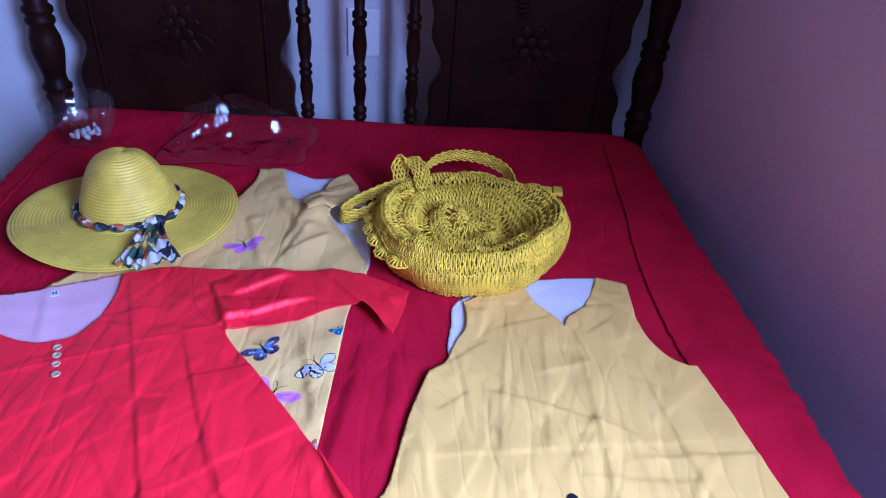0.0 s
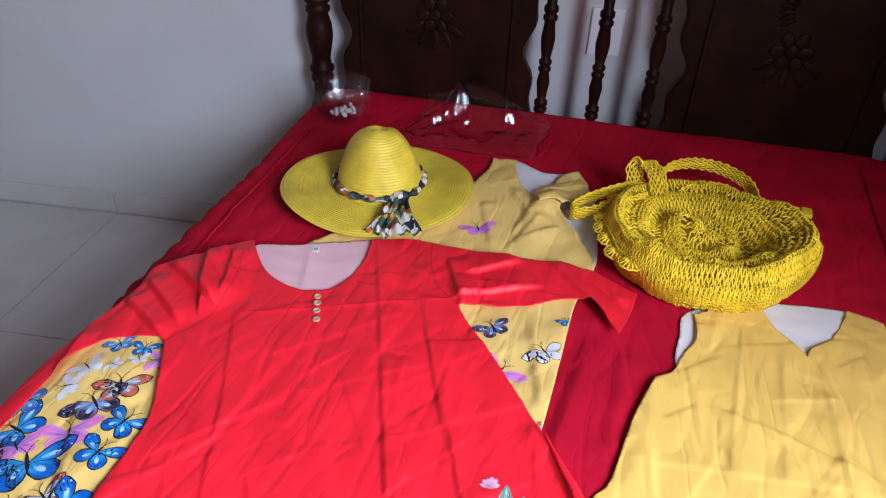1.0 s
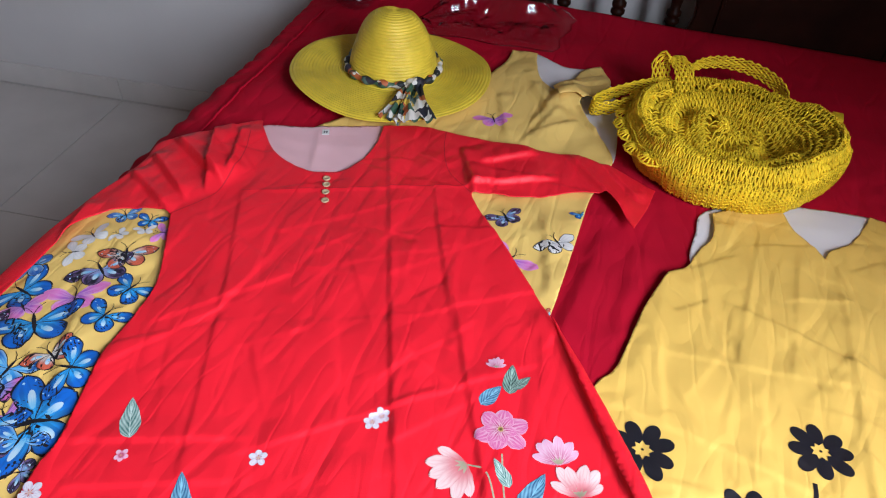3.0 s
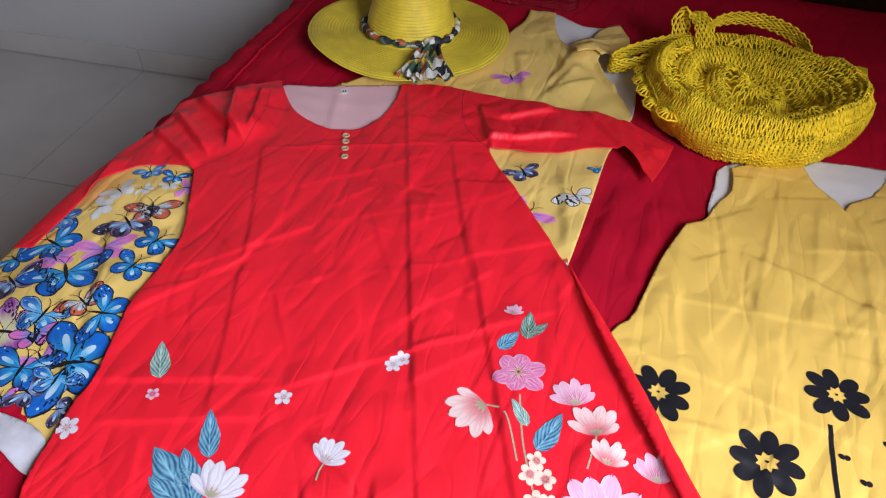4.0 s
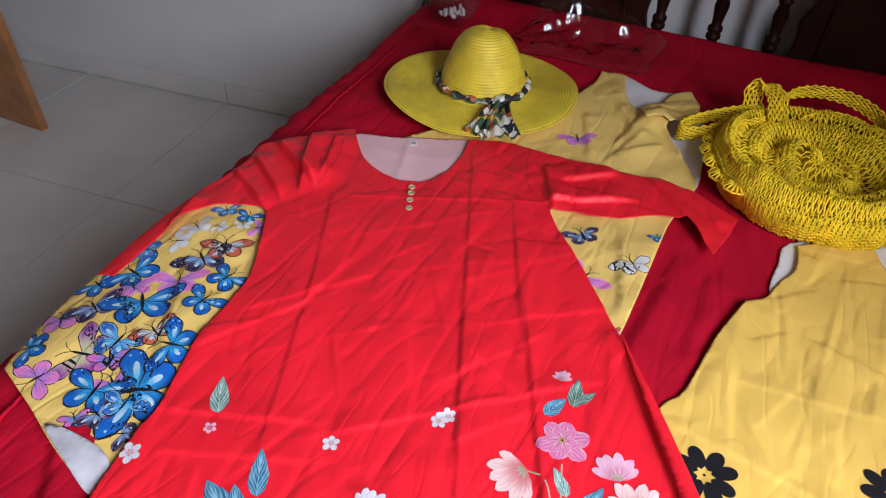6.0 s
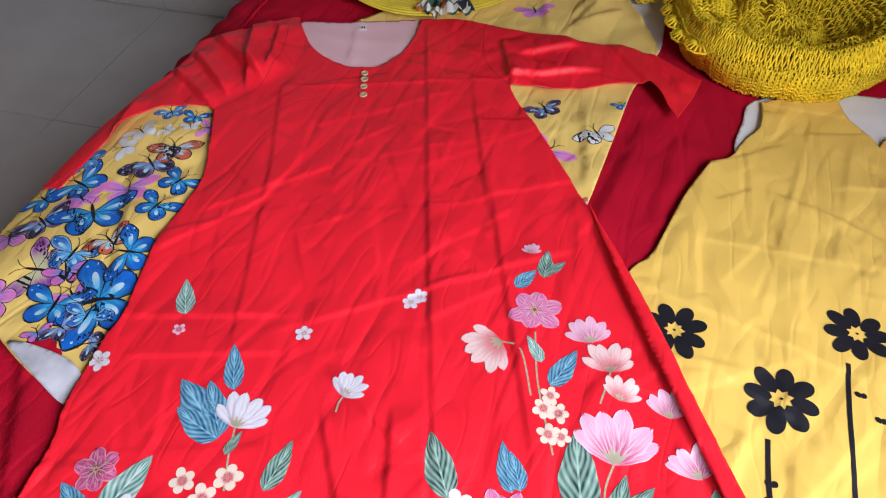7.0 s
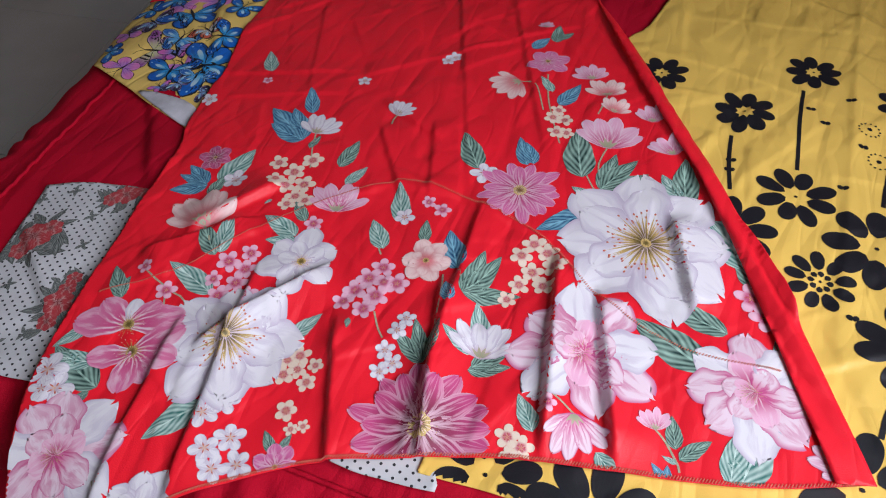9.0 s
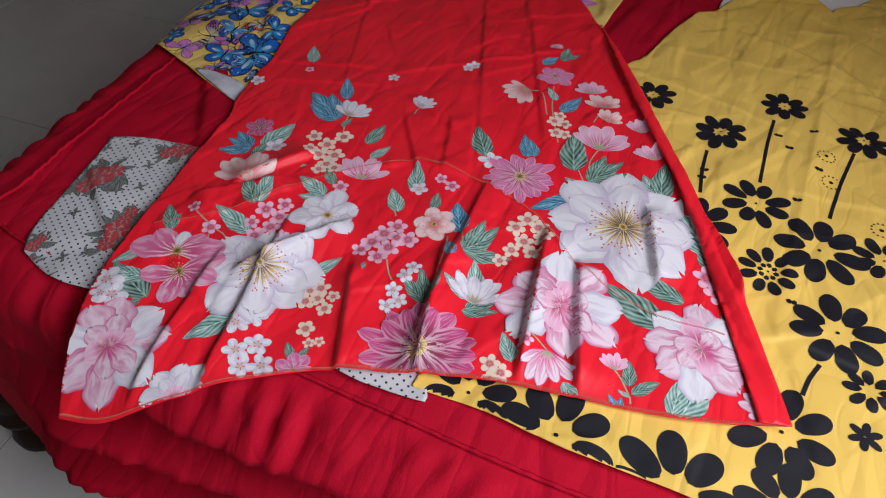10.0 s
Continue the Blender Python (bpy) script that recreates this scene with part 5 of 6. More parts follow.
BLUSH = [(-0.093, -0.221, 0.010), (-0.073, -0.222, 0.010), (-0.082, -0.261, 0.010), (-0.073, -0.241, 0.010), (-0.077, -0.203, 0.009), (-0.062, -0.269, 0.010), (-0.049, -0.253, 0.009), (-0.097, -0.245, 0.008), (-0.036, -0.141, 0.009), (0.048, -0.206, 0.011), (0.055, -0.188, 0.011), (0.063, -0.170, 0.010), (0.085, -0.185, 0.011), (0.071, -0.207, 0.011), (0.066, -0.225, 0.010), (0.072, -0.188, 0.009), (0.042, -0.222, 0.009), (0.255, -0.255, 0.007), (0.265, -0.266, 0.007), (0.419, -0.085, 0.013), (0.434, -0.104, 0.013)]
CREAM_A = [(-0.123, -0.068, 0.010), (-0.097, -0.076, 0.011), (-0.096, -0.099, 0.010), (-0.111, -0.095, 0.009), (-0.076, -0.091, 0.011), (-0.076, -0.111, 0.010), (-0.086, -0.051, 0.011), (-0.079, -0.125, 0.009), (-0.062, -0.114, 0.009), (0.022, -0.300, 0.008), (0.031, -0.292, 0.009), (0.026, -0.315, 0.009), (0.051, -0.315, 0.008), (0.036, -0.306, 0.008), (0.047, -0.346, 0.009), (0.051, -0.297, 0.007), (0.194, -0.109, 0.010), (0.202, -0.090, 0.010), (0.218, -0.097, 0.010), (0.210, -0.125, 0.010), (0.230, -0.111, 0.010), (0.202, -0.144, 0.009)]
CREAM_B = [(0.225, -0.138, 0.009), (0.196, -0.165, 0.008)]
CREAM_MORE = [(0.166, 0.112, 0.009), (0.181, 0.112, 0.009), (0.177, 0.087, 0.009), (0.189, 0.089, 0.008), (0.169, 0.128, 0.008), (0.241, -0.303, 0.009), (0.255, -0.308, 0.009), (0.249, -0.319, 0.009), (0.060, -0.360, 0.005), (0.069, -0.354, 0.005)]
WHITES = [(-0.157, -0.111, 0.013), (-0.019, -0.376, 0.011), (0.015, -0.386, 0.011), (0.001, -0.403, 0.011), (0.016, -0.416, 0.011), (0.033, -0.405, 0.011), (-0.008, -0.359, 0.011), (-0.187, -0.390, 0.015), (-0.167, -0.403, 0.014), (-0.178, -0.408, 0.010), (0.117, -0.005, 0.013), (0.106, -0.260, 0.008), (0.109, -0.237, 0.008), (0.112, -0.222, 0.008), (0.110, -0.282, 0.008), (0.118, -0.270, 0.008), (0.055, -0.097, 0.010), (-0.278, 0.011, 0.010), (-0.096, 0.114, 0.008), (-0.004, 0.190, 0.008), (0.003, 0.200, 0.008)]
BUDS = [(-0.173, -0.257, 0.007), (-0.136, -0.274, 0.009), (0.073, -0.069, 0.007), (0.092, -0.075, 0.008), (-0.223, 0.071, 0.006)]
for mat, rows in ((P_ROSE, BLUSH + BUDS), (P_CREAM, CREAM_A + CREAM_B + CREAM_MORE), (P_WHITE, WHITES)):
    for a in rows:
        blossom(R, RP, *a, mat)
PEACH_TULIPS = [(-0.147, -0.187, 0.061, 131), (0.220, 0.175, 0.039, 107), (0.104, 0.174, 0.044, -131), (0.234, 0.147, 0.028, 88)]
PINK_TULIPS = [(-0.022, -0.115, 0.048, 110), (0.241, 0.081, 0.060, 101), (0.194, 0.203, 0.035, 112), (0.104, 0.301, 0.017, 103), (0.357, -0.252, 0.022, 108), (0.283, 0.145, 0.032, 99), (0.316, 0.092, 0.037, 116)]
WHITE_TULIPS = [(-0.107, -0.006, 0.040, 92), (-0.024, 0.060, 0.029, 80), (0.193, -0.237, 0.045, 100)]
EDGE_TULIPS = [(0.289, -0.265, 0.040, -68), (0.513, -0.236, 0.037, 145)]
for mat, rows in ((P_PEACH, PEACH_TULIPS), (P_PINK, PINK_TULIPS), (P_WHITE, WHITE_TULIPS), (P_PEONY, EDGE_TULIPS)):
    for a in rows:
        tulip(R, RP, *a, mat)
OPEN = [(-0.202, -0.086, 0.021), (0.128, 0.224, 0.028), (0.065, -0.395, 0.020), (-0.022, -0.193, 0.043), (0.102, -0.148, 0.028)]
DAISIES = [(0.168, -0.322, 0.063), (0.164, -0.019, 0.047)]
PEONIES = [(-0.126, -0.452, 0.056), (0.282, -0.200, 0.061), (0.432, -0.188, 0.056)]
WHITE_FLOWERS = [(0.311, -0.051, 0.084), (-0.039, -0.303, 0.063)]
HALF_PEONY = [(-0.026, -0.469, 0.035)]
for k, a in enumerate(OPEN):
    open_flower(R, RP, *a, 30 * k + 9, (P_MAGENTA, P_DAISY, P_DAISY, P_WHITE, P_PEACH)[k])
daisy(R, RP, *DAISIES[0], -141, P_MAGENTA, 19)
daisy(R, RP, *DAISIES[1], 6, P_DAISY, 17)
for k, a in enumerate(PEONIES):
    peony(R, RP, *a, 25 + 40 * k)
for k, a in enumerate(WHITE_FLOWERS):
    white_flower(R, RP, *a, 19 + 54 * k)
peony(R, RP, *HALF_PEONY[0], 30, P_WHITE)
# the striped flower with two hearts
STRIPED = [(-0.147, -0.321, 0.056, -164), (-0.147, -0.321, 0.044, 160), (-0.147, -0.321, 0.030, 107), (-0.147, -0.321, 0.037, 63), (-0.147, -0.321, 0.056, 29)]
STRIPED_LOWER = [(-0.124, -0.346, 0.054, 50), (-0.124, -0.346, 0.049, 8), (-0.124, -0.346, 0.039, -32), (-0.124, -0.346, 0.042, -72), (-0.124, -0.346, 0.042, -150)]
STRIPED_EYES = [(-0.147, -0.321, 0.015), (-0.125, -0.345, 0.016)]
for rows, heart in ((STRIPED, STRIPED_EYES[0]), (STRIPED_LOWER, STRIPED_EYES[1])):
    p = Print(R, 0.0009 if rows is STRIPED else 0.0013)
    for k, (x, y, l, t) in enumerate(rows):
        p.blade(x, y, t, l, l * 0.62, P_WHITE if k == 2 and rows is STRIPED else P_STRIPE, "round", jag=0.04)
    p.disc(heart[0], heart[1], heart[2] * 0.4, P_GOLD)
    eye(p, *heart, 24, P_GOLD, P_CREAM)
    p.done("printed_flower", RP, "printed striped pink flower")

# hem and seam stitching
P_THREAD = material("orange_red_thread", (0.62, 0.16, 0.10), 0.7, vary=0.2, scale=200)
for line, w in ((HEMSEAM, 0.0010), ([(0.524, -0.240), (0.438, -0.273), (0.338, -0.297), (0.251, -0.318), (0.170, -0.347), (0.090, -0.381), (0.02, -0.429), (-0.03, -0.470), (-0.085, -0.512), (-0.133, -0.527)], 0.0018)):
    bm = bmesh.new()
    for k, p in enumerate(curve_through(line, 0.0024, False)):
        q = R.lift(p[0], p[1] + 0.001, 0.0012)
        tube(bm, [q + Vector((-0.0006, -w, -0.0006)), q + Vector((0, 0, 0.0003)), q + Vector((0.0008, w, 0))], 0.00045, 3)
    part("stitching", bm, P_THREAD, RP, "overlocked orange-red thread")

# pressed seams: the yoke, the placket and the armholes
# flat lines in a darker dress red stand for the seam grooves' shade
SEAM_SHADE = material("seam_groove_shade", (0.42, 0.006, 0.014), 0.6, vary=0.15, scale=60)
for pts in ([(-0.334, 0.493), (-0.22, 0.546), (-0.10, 0.600), (-0.006, 0.641)], [(-0.244, 0.585), (-0.222, 0.545), (-0.206, 0.508)], [(-0.399, 0.412), (-0.365, 0.480), (-0.372, 0.560), (-0.400, 0.640)], [(-0.013, 0.618), (-0.062, 0.660), (-0.088, 0.720), (-0.100, 0.770)]):
    line_print(R, RP, pts, 0.0011, SEAM_SHADE, "seam")

# buttons, placket and label
P_BUTTON = material("tan_horn", (0.50, 0.38, 0.22), 0.35, metal=0.0, vary=0.3, scale=200)
for x, y in ((-0.232, 0.570), (-0.224, 0.552), (-0.218, 0.536), (-0.210, 0.517)):
    q = R.lift(x, y, 0.0005)
    button = part("button", lathe([(0.0, 0.0), (0.0052, 0.0), (0.0060, 0.0010), (0.0056, 0.0024), (0.0042, 0.0028), (0.0036, 0.0020), (0.0, 0.0020)], 20, q), P_BUTTON, RP, "round tan button")
    part("loop", (lambda b: (tube(b, [q + Vector((-0.008, -0.002, 0.0008)), q + Vector((-0.004, 0.001, 0.0012)), q + Vector((-0.004, 0.005, 0.001)), q + Vector((-0.009, 0.004, 0.0006))], 0.0008, 4), b)[1])(bmesh.new()), RED, RP)
q = rd_lining.lift(-0.291, 0.694, 0.001)
bm = boxes((-0.006, -0.008, 0, 0.006, 0.008, 0.0006))
bm.transform(Matrix.Translation(q) @ Matrix.Rotation(radians(22), 4, "Z"))
label = part("label", bm, PLATE, RP, "small white sewn-in label", smooth=False)
bm = boxes((-0.003, -0.003, 0.0008, -0.001, 0.003, 0.0010), (0.001, -0.003, 0.0008, 0.003, 0.003, 0.0010))
bm.transform(Matrix.Translation(q) @ Matrix.Rotation(radians(22), 4, "Z"))
part("print_bar", bm, P_BLACK, label, smooth=False)

# plain red fold along the dress's open side
Cloth("side_fold", [(0.150, 0.402), (0.150, 0.402), (0.243, 0.267), (0.379, 0.046), (0.458, -0.098), (0.526, -0.242), (0.526, -0.242), (0.497, -0.250), (0.497, -0.250), (0.430, -0.100), (0.355, 0.045), (0.226, 0.262)],
      lambda x, y: h_red(x, y) + 0.0045 + 0.003 * noise.noise((x * 12, y * 12, 2)), RED, RP, "plain red folded edge of the dress")


# ---- black flowers on the yellow dress ----
def black_flower(x, y, r, turn, n=8, gap=0.2):
    p = Print(yw_cloth, 0.0005)
    for k in range(n):
        p.blade(x, y, turn + k * 360 / n + random.uniform(-4, 4), r * random.uniform(0.98, 1.12), r * (0.50 if gap < 0.3 else 0.46 if n == 8 else 0.40), P_BLACK, "oval", start=r * gap, na=6, nb=8)
    if r > 0.025:
        p.disc(x, y, r * 0.045, P_BLACK)
    return p.done("printed_flower", yellow_dress, "printed black flower")


SMALL_BLACK = [(0.276, 0.255, 0.034), (0.386, 0.207, 0.036), (0.462, 0.319, 0.033), (0.573, 0.279, 0.035)]
LARGE_BLACK = [(0.394, 0.007, 0.044), (0.453, 0.077, 0.041), (0.534, 0.026, 0.052), (0.562, -0.095, 0.049), (0.522, -0.241, 0.050), (0.597, -0.157, 0.024), (0.233, -0.336, 0.045), (0.327, -0.343, 0.056), (0.441, -0.350, 0.061), (0.605, 0.041, 0.034), (0.536, -0.321, 0.045)]
RING_BLACK = [(0.483, -0.034, 0.034), (0.594, -0.213, 0.016)]
BLACK_STEMS = [(0.376, 0.160, 0.384, 0.065), (0.452, 0.277, 0.452, 0.121), (0.563, 0.246, 0.541, 0.090), (0.549, -0.144, 0.536, -0.190), (0.274, 0.222, 0.279, 0.201)]
HEARTS = [(0.380, 0.114), (0.380, 0.097), (0.513, -0.070), (0.507, 0.269), (0.479, 0.216), (0.500, 0.106), (0.520, 0.181), (0.299, 0.179), (0.462, 0.240)]
RINGS = [(0.527, 0.216), (0.538, 0.165), (0.601, 0.096)]
for k, a in enumerate(SMALL_BLACK + [(0.66, 0.20, 0.034)]):
    black_flower(*a, 27 + 13 * k, gap=0.22)
for k, a in enumerate(LARGE_BLACK + [(0.70, 0.05, 0.05), (0.70, -0.14, 0.05), (0.63, -0.315, 0.050)]):
    black_flower(*a, 11 + 17 * k, gap=0.30)
black_flower(*RING_BLACK[0], 16, n=9, gap=0.40)
black_flower(*RING_BLACK[1], 26, n=6, gap=0.02)
for k in range(8):
    p = Print(yw_cloth, 0.0005)
    p.blade(RING_BLACK[0][0], RING_BLACK[0][1], k * 45, 0.0125, 0.0062, P_BLACK, "oval", start=0.0055, na=3, nb=4)
    p.done("printed_dot", yellow_dress)
for x0, y0, x1, y1 in BLACK_STEMS:
    line_print(yw_cloth, yellow_dress, [(x0, y0), ((x0 + x1) / 2 - 0.002, (y0 + y1) / 2), (x1, y1)], 0.0046, P_BLACK, up=0.0005)
for x, y in HEARTS:
    p = Print(yw_cloth, 0.0005)
    p.blade(x - 0.001, y - 0.003, 115, 0.0075, 0.0060, P_BLACK, "oval", na=4, nb=5)
    p.blade(x + 0.001, y - 0.003, 65, 0.0075, 0.0060, P_BLACK, "oval", na=4, nb=5)
    p.done("printed_heart", yellow_dress)
for x, y in RINGS:
    p = Print(yw_cloth, 0.0005)
    for k in range(13):
        a = k * math.tau / 13
        p.disc(x + 0.012 * math.cos(a), y + 0.012 * math.sin(a), 0.0014, P_BLACK)
        p.up -= 0.00004
    p.disc(x, y, 0.003, P_BLACK)
    p.done("printed_dotted_ring", yellow_dress)

# ---- butterflies ----
W_BLUE = print_material("print_blue_wing", (0.05, 0.38, 0.82), (0.015, 0.13, 0.55), (0.012, 0.03, 0.12), 0.45, freq=4)
W_SKY = print_material("print_sky_wing", (0.06, 0.33, 0.70), (0.015, 0.12, 0.48), (0.40, 0.62, 0.78), 0.32, freq=6)
W_PINK = print_material("print_pink_wing", (0.30, 0.10, 0.52), (0.72, 0.20, 0.55), (0.75, 0.42, 0.66), 0.5, freq=5)
W_WHITE = print_material("print_white_wing", (0.66, 0.66, 0.66), (0.78, 0.78, 0.76), (0.50, 0.52, 0.50), 0.4, freq=6)
W_DARK = print_material("print_dark_wing", (0.20, 0.36, 0.60), (0.012, 0.012, 0.03), (0.34, 0.22, 0.50), 0.5, freq=5, reach=(0.2, 0.55))
W_RED = print_material("print_red_wing", (0.66, 0.64, 0.58), (0.60, 0.12, 0.06), (0.03, 0.015, 0.015), 0.5, freq=8)
W_LIME = print_material("print_green_violet_wing", (0.58, 0.62, 0.22), (0.30, 0.06, 0.34), (0.60, 0.40, 0.62), 0.4, freq=5)


W_BAND = print_material("print_pale_wing_band", (0.22, 0.52, 0.74), (0.52, 0.68, 0.78), (0.14, 0.42, 0.70), 0.4)


W_VIOLET = print_material("print_violet_wing", (0.18, 0.30, 0.70), (0.66, 0.16, 0.50), (0.10, 0.04, 0.20), 0.4, freq=5)
MARKED = (W_BLUE, W_SKY, W_DARK, W_RED)


def butterfly(x, y, r, turn, wing, edge=P_BLACK, lift=0.0006):
    """Long fore wings and round hind wings, dark at the rim, with a pale band."""
    p = Print(bf_cloth, lift)
    lean = random.uniform(-8, 8)
    for side in (1, -1):
        base = turn if side > 0 else turn + 180
        for da, l, w, shape in ((-44 * side, 0.74, 0.62, "round"), ((20 + lean) * side, 1.06, 0.52, "fore")):
            p.blade(x, y, base + da, r * l, r * w, edge, shape, jag=0.025)
            p.blade(x, y, base + da, r * l * 0.965, r * w * 0.90, wing, shape, jag=0.03, start=r * 0.04)
            if wing in MARKED:
                p.blade(x, y, base + da - 4 * side, r * l * 0.66, r * w * 0.24, W_BAND, "oval", start=r * l * 0.24)
            if wing in MARKED and shape == "fore":
                for k in (-9, 3):
                    q = r * l * 0.80
                    p.blade(x + q * math.cos(radians(base + da + k)), y + q * math.sin(radians(base + da + k)), base + da, r * 0.06, r * 0.05, W_BAND, "oval", na=2, nb=3)
    c, d = math.cos(radians(turn + 90)), math.sin(radians(turn + 90))
    p.blade(x - 0.32 * r * c, y - 0.32 * r * d, turn + 90, r * 0.64, r * 0.08, P_BLACK, "oval", na=2, nb=5)
    for s in (-1, 1):
        p.line([(x + 0.3 * r * c, y + 0.3 * r * d), (x + 0.5 * r * c + 0.10 * s * r * d, y + 0.5 * r * d - 0.10 * s * r * c), (x + 0.62 * r * c + 0.24 * s * r * d, y + 0.62 * r * d - 0.24 * s * r * c)], 0.0008, P_BLACK)
    return p.done("printed_butterfly", butterfly_dress, "printed butterfly")


FLIGHT_A = [(-0.462, 0.395, 0.023, 47, W_SKY), (-0.422, 0.395, 0.022, 8, W_BLUE), (-0.474, 0.342, 0.026, 59, W_WHITE), (-0.439, 0.353, 0.015, 86, W_WHITE), (-0.474, 0.304, 0.024, 120, W_WHITE), (-0.416, 0.375, 0.015, 37, W_WHITE), (-0.390, 0.379, 0.020, 105, W_PINK), (-0.405, 0.322, 0.036, 30, W_RED), (-0.418, 0.288, 0.040, 53, W_DARK), (-0.486, 0.227, 0.043, 77, W_BLUE), (-0.417, 0.238, 0.038, 29, W_PINK), (-0.361, 0.270, 0.034, -14, W_BLUE), (-0.461, 0.202, 0.029, 56, W_PINK), (-0.429, 0.185, 0.052, 44, W_BLUE), (-0.481, 0.153, 0.038, 63, W_DARK), (-0.359, 0.220, 0.033, -9, W_BLUE), (-0.376, 0.152, 0.029, 65, W_RED), (-0.342, 0.144, 0.040, 108, W_BLUE), (-0.432, 0.089, 0.044, 104, W_LIME), (-0.406, 0.121, 0.037, 5, W_SKY), (-0.396, 0.097, 0.027, 33, W_VIOLET), (-0.368, 0.073, 0.029, 55, W_PINK)]
FLIGHT_B = [(-0.332, 0.076, 0.060, 117, W_BLUE), (-0.377, 0.055, 0.042, 12, W_BLUE), (-0.333, 0.055, 0.028, 6, W_SKY), (-0.349, 0.033, 0.024, 75, W_DARK), (-0.367, 0.018, 0.016, 52, W_VIOLET), (-0.307, 0.028, 0.020, 123, W_DARK)]
for k, (x, y, r, t, w) in enumerate(FLIGHT_A + FLIGHT_B):
    butterfly(x, y, r * 1.06, t, w, w if w in (W_WHITE, W_PINK) else P_BLACK, 0.0005 + 0.00013 * (k % 9))
for k in range(5):
    butterfly((-0.505, -0.515, -0.51, -0.50, -0.45)[k], (0.12, 0.19, 0.27, 0.07, 0.04)[k], 0.034, 40 + 31 * k, (W_PINK, W_BLUE, W_SKY, W_BLUE, W_PINK)[k])
for x, y, r, t, w, e in ((-0.036, 0.855, 0.036, 25, W_PINK, W_PINK), (0.049, 0.586, 0.031, 38, W_DARK, P_BLACK), (0.133, 0.550, 0.033, 42, W_WHITE, P_BLACK), (0.075, 0.499, 0.040, -29, W_PINK, W_PINK), (0.154, 0.633, 0.016, 29, W_BLUE, P_BLACK), (-0.008, 0.762, 0.022, 10, W_WHITE, P_BLACK), (0.148, 0.406, 0.018, 85, W_RED, W_RED), (-0.20, 0.81, 0.03, 20, W_WHITE, P_BLACK)):
    butterfly(x, y, r, t, w, e)
Cloth("turned_hem", [(-0.385, -0.004), (-0.36, 0.004), (-0.31, 0.002), (-0.285, -0.012), (-0.282, -0.040), (-0.33, -0.026)], lambda x, y: h_butterfly(x, y) + 0.0035, BACKPRINT, butterfly_dress, "turned-up white reverse at the hem")


# ---- dots and roses on the floral dress ----
def dotted(mat):
    nt = mat.node_tree
    b = nt.nodes["Principled BSDF"]
    tc = nt.nodes.new("ShaderNodeTexCoord")
    mp = nt.nodes.new("ShaderNodeMapping")
    mp.inputs["Scale"].default_value = (125, 125, 0)
    mp.inputs["Rotation"].default_value = (0, 0, 0.5)
    fr = nt.nodes.new("ShaderNodeVectorMath")
    fr.operation = "FRACTION"
    sb = nt.nodes.new("ShaderNodeVectorMath")
    sb.operation = "SUBTRACT"
    sb.inputs[1].default_value = (0.5, 0.5, 0)
    ln = nt.nodes.new("ShaderNodeVectorMath")
    ln.operation = "LENGTH"
    lt = nt.nodes.new("ShaderNodeMath")
    lt.operation = "LESS_THAN"
    lt.inputs[1].default_value = 0.17
    mix = nt.nodes.new("ShaderNodeMixRGB")
    mix.inputs[2].default_value = (0.02, 0.02, 0.025, 1)
    nt.links.new(tc.outputs["Object"], mp.inputs[0])
    nt.links.new(mp.outputs[0], fr.inputs[0])
    nt.links.new(fr.outputs[0], sb.inputs[0])
    nt.links.new(sb.outputs[0], ln.inputs[0])
    nt.links.new(ln.outputs["Value"], lt.inputs[0])
    nt.links.new(lt.outputs[0], mix.inputs[0])
    old = b.inputs["Base Color"].links[0].from_socket
    nt.links.new(old, mix.inputs[1])
    nt.links.new(mix.outputs[0], b.inputs["Base Color"])
    return mat


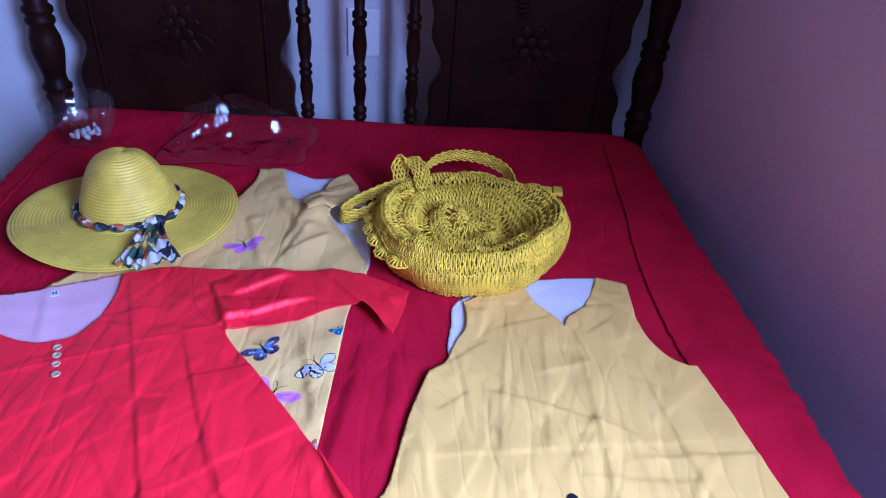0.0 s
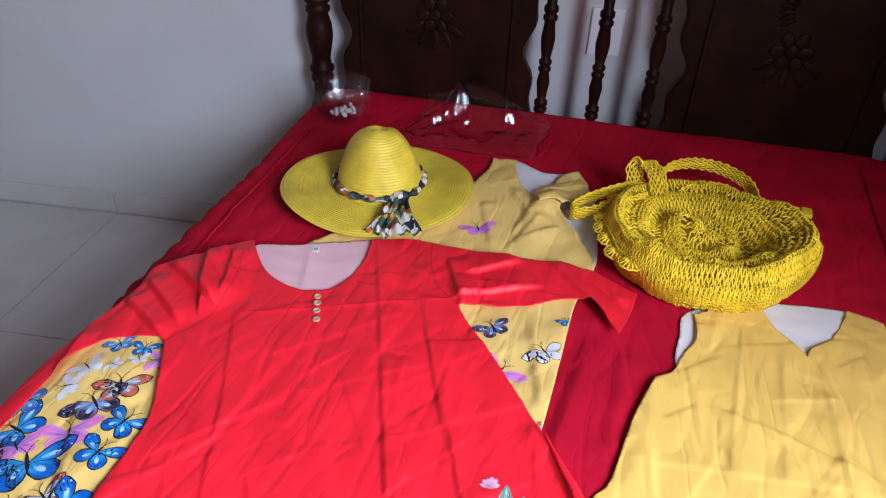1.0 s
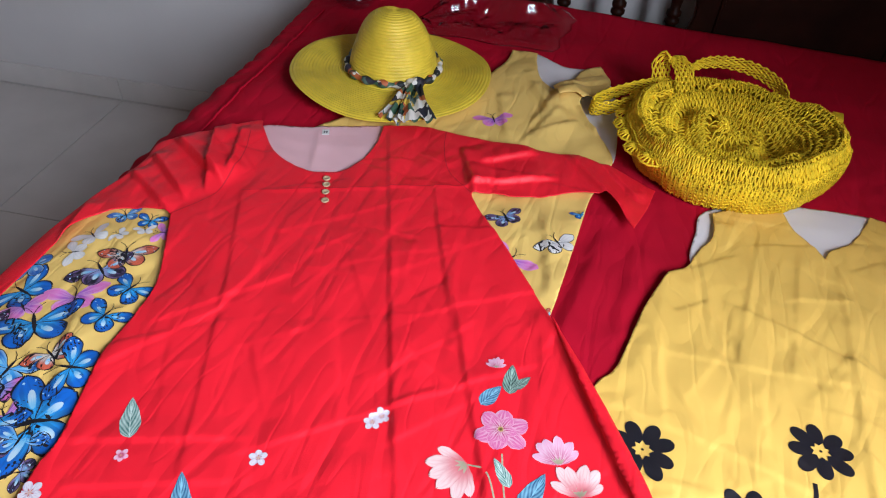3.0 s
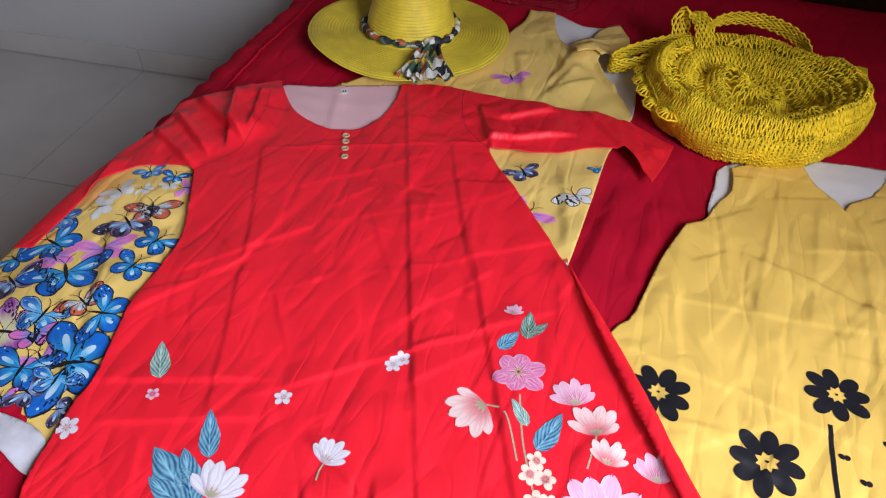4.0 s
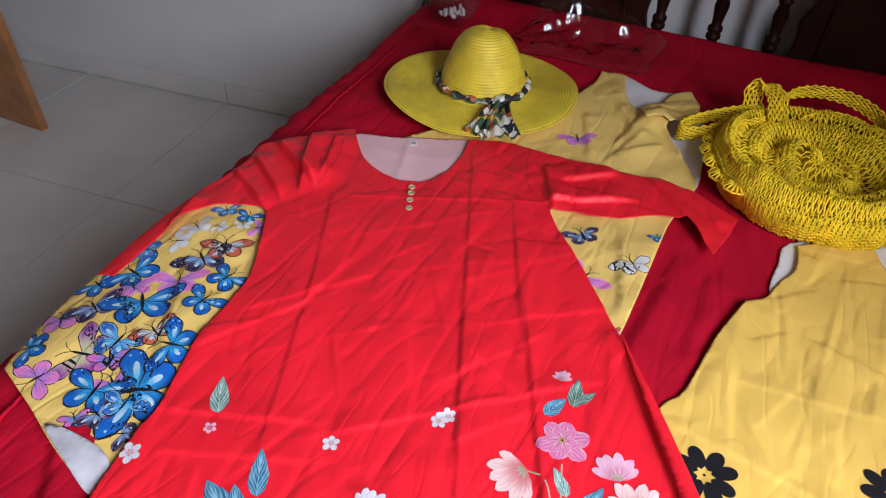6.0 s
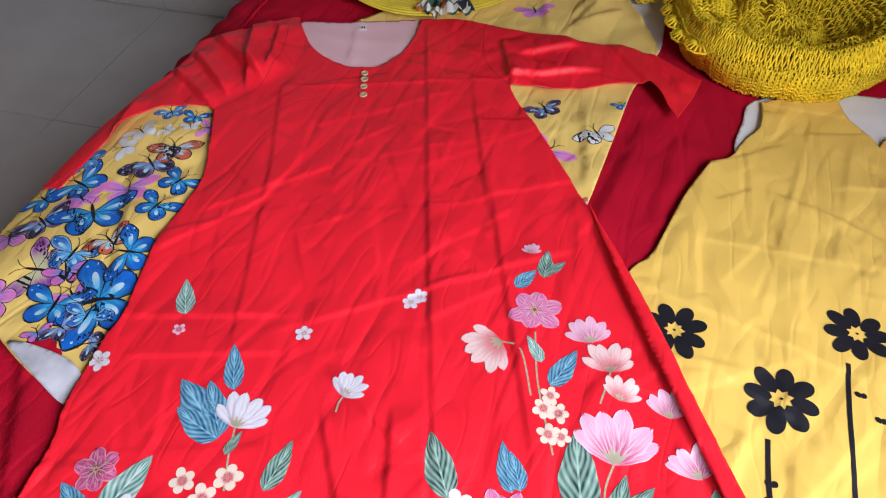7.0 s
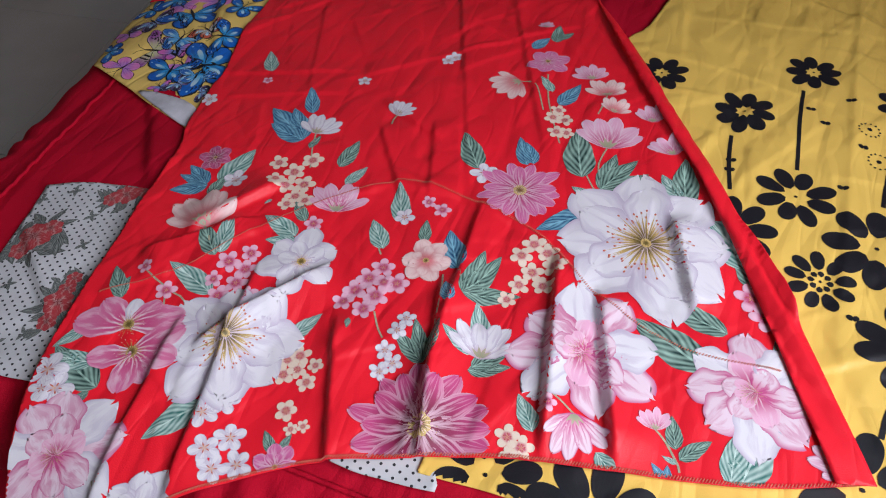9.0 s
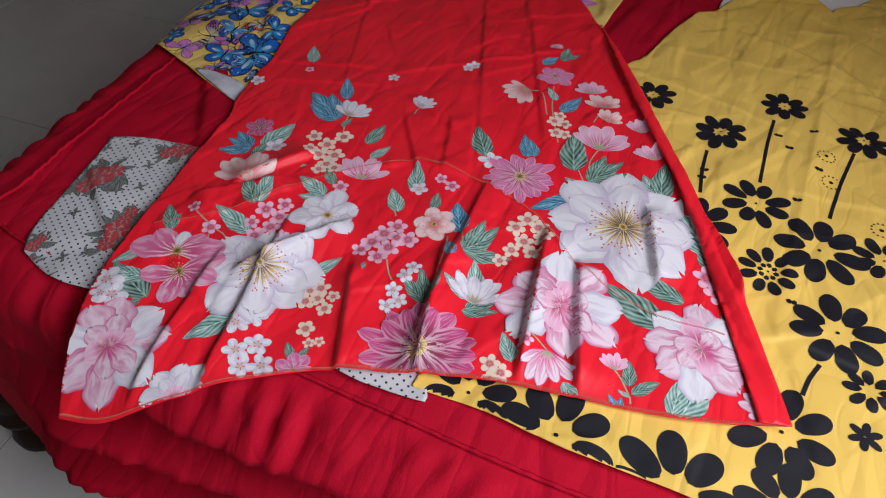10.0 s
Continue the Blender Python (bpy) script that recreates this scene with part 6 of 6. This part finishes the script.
DOTTED = dotted(material("white_dotted_cloth", (0.56, 0.56, 0.58), 0.65, vary=0.07, scale=9, grain=0.2, grain_scale=900))
fl_cloth.ob.data.materials[0] = DOTTED
F_RED = print_material("print_dark_rose", (0.16, 0.008, 0.015), (0.40, 0.04, 0.05), (0.62, 0.40, 0.38), 0.45, freq=6)
F_GREY = leaf_material("print_grey_leaf", (0.03, 0.035, 0.035), (0.30, 0.32, 0.30))
for x, y, r in ((-0.336, -0.258, 0.021), (-0.327, -0.241, 0.014), (-0.341, -0.277, 0.013), (-0.280, -0.166, 0.015), (-0.262, -0.153, 0.012), (-0.292, -0.178, 0.011), (-0.244, -0.321, 0.016), (-0.248, -0.303, 0.010), (-0.241, -0.343, 0.011), (-0.318, -0.383, 0.009), (-0.306, -0.402, 0.007), (-0.317, -0.371, 0.007), (-0.251, -0.289, 0.009)):
    p = Print(fl_cloth, 0.0005)
    for k in range(14):
        p.blade(x + random.uniform(-1.3, 1.3) * r, y + random.uniform(-1, 1) * r, random.uniform(0, 360), r * random.uniform(1.2, 2.2), r * 0.7, F_GREY, "leaf", jag=0.05, na=3, nb=5)
    for k in range(6):
        p.blade(x, y, k * 60, r, r * 0.9, F_RED, jag=0.08)
    for k in range(4):
        p.blade(x, y, k * 90 + 30, r * 0.6, r * 0.6, F_RED, jag=0.08)
    p.done("printed_rose", floral_dress, "printed dark red rose")
for x, y in ((-0.276, -0.248), (-0.318, -0.319), (-0.299, -0.208), (-0.275, -0.380), (-0.255, -0.362), (-0.344, -0.182), (-0.265, -0.410), (-0.375, -0.206)):
    p = Print(fl_cloth, 0.0005)
    for k in range(4):
        p.blade(x, y, k * 80 + 400 * x, 0.010, 0.005, F_GREY, "leaf", na=2, nb=4)
    p.done("printed_sprig", floral_dress)

# ---- floor tiles and skirting ----
TS, X0, Y0 = 0.612, -1.42, 0.896
for i in range(-3, 4):
    for j in range(-6, 2):
        x, y = X0 + TS * i, Y0 + TS * j
        x0, x1, y0, y1 = max(x + 0.0015, WALL_W), min(x + TS - 0.0015, WALL_E), max(y + 0.0015, WALL_S), min(y + TS - 0.0015, WALL_N)
        if x1 - x0 < 0.01 or y1 - y0 < 0.01:
            continue
        part("tile", boxes((x0, y0, -0.01, x1, y1, 0.0), bevel=0.0012), TILE, floor, smooth=False)
skirting = tagged(new("baseboard"), "pale tile skirting along the white wall", "baseboard", kind="structure")
skirting.matrix_world = ROOM
for i in range(-3, 4):
    x0, x1 = max(X0 + TS * i + 0.0015, WALL_W), min(X0 + TS * i + TS - 0.0015, WALL_E)
    if x1 - x0 > 0.01:
        part("tile", boxes((x0, WALL_N - 0.009, 0.002, x1, WALL_N, 0.078), bevel=0.0012), TILE, skirting, smooth=False)
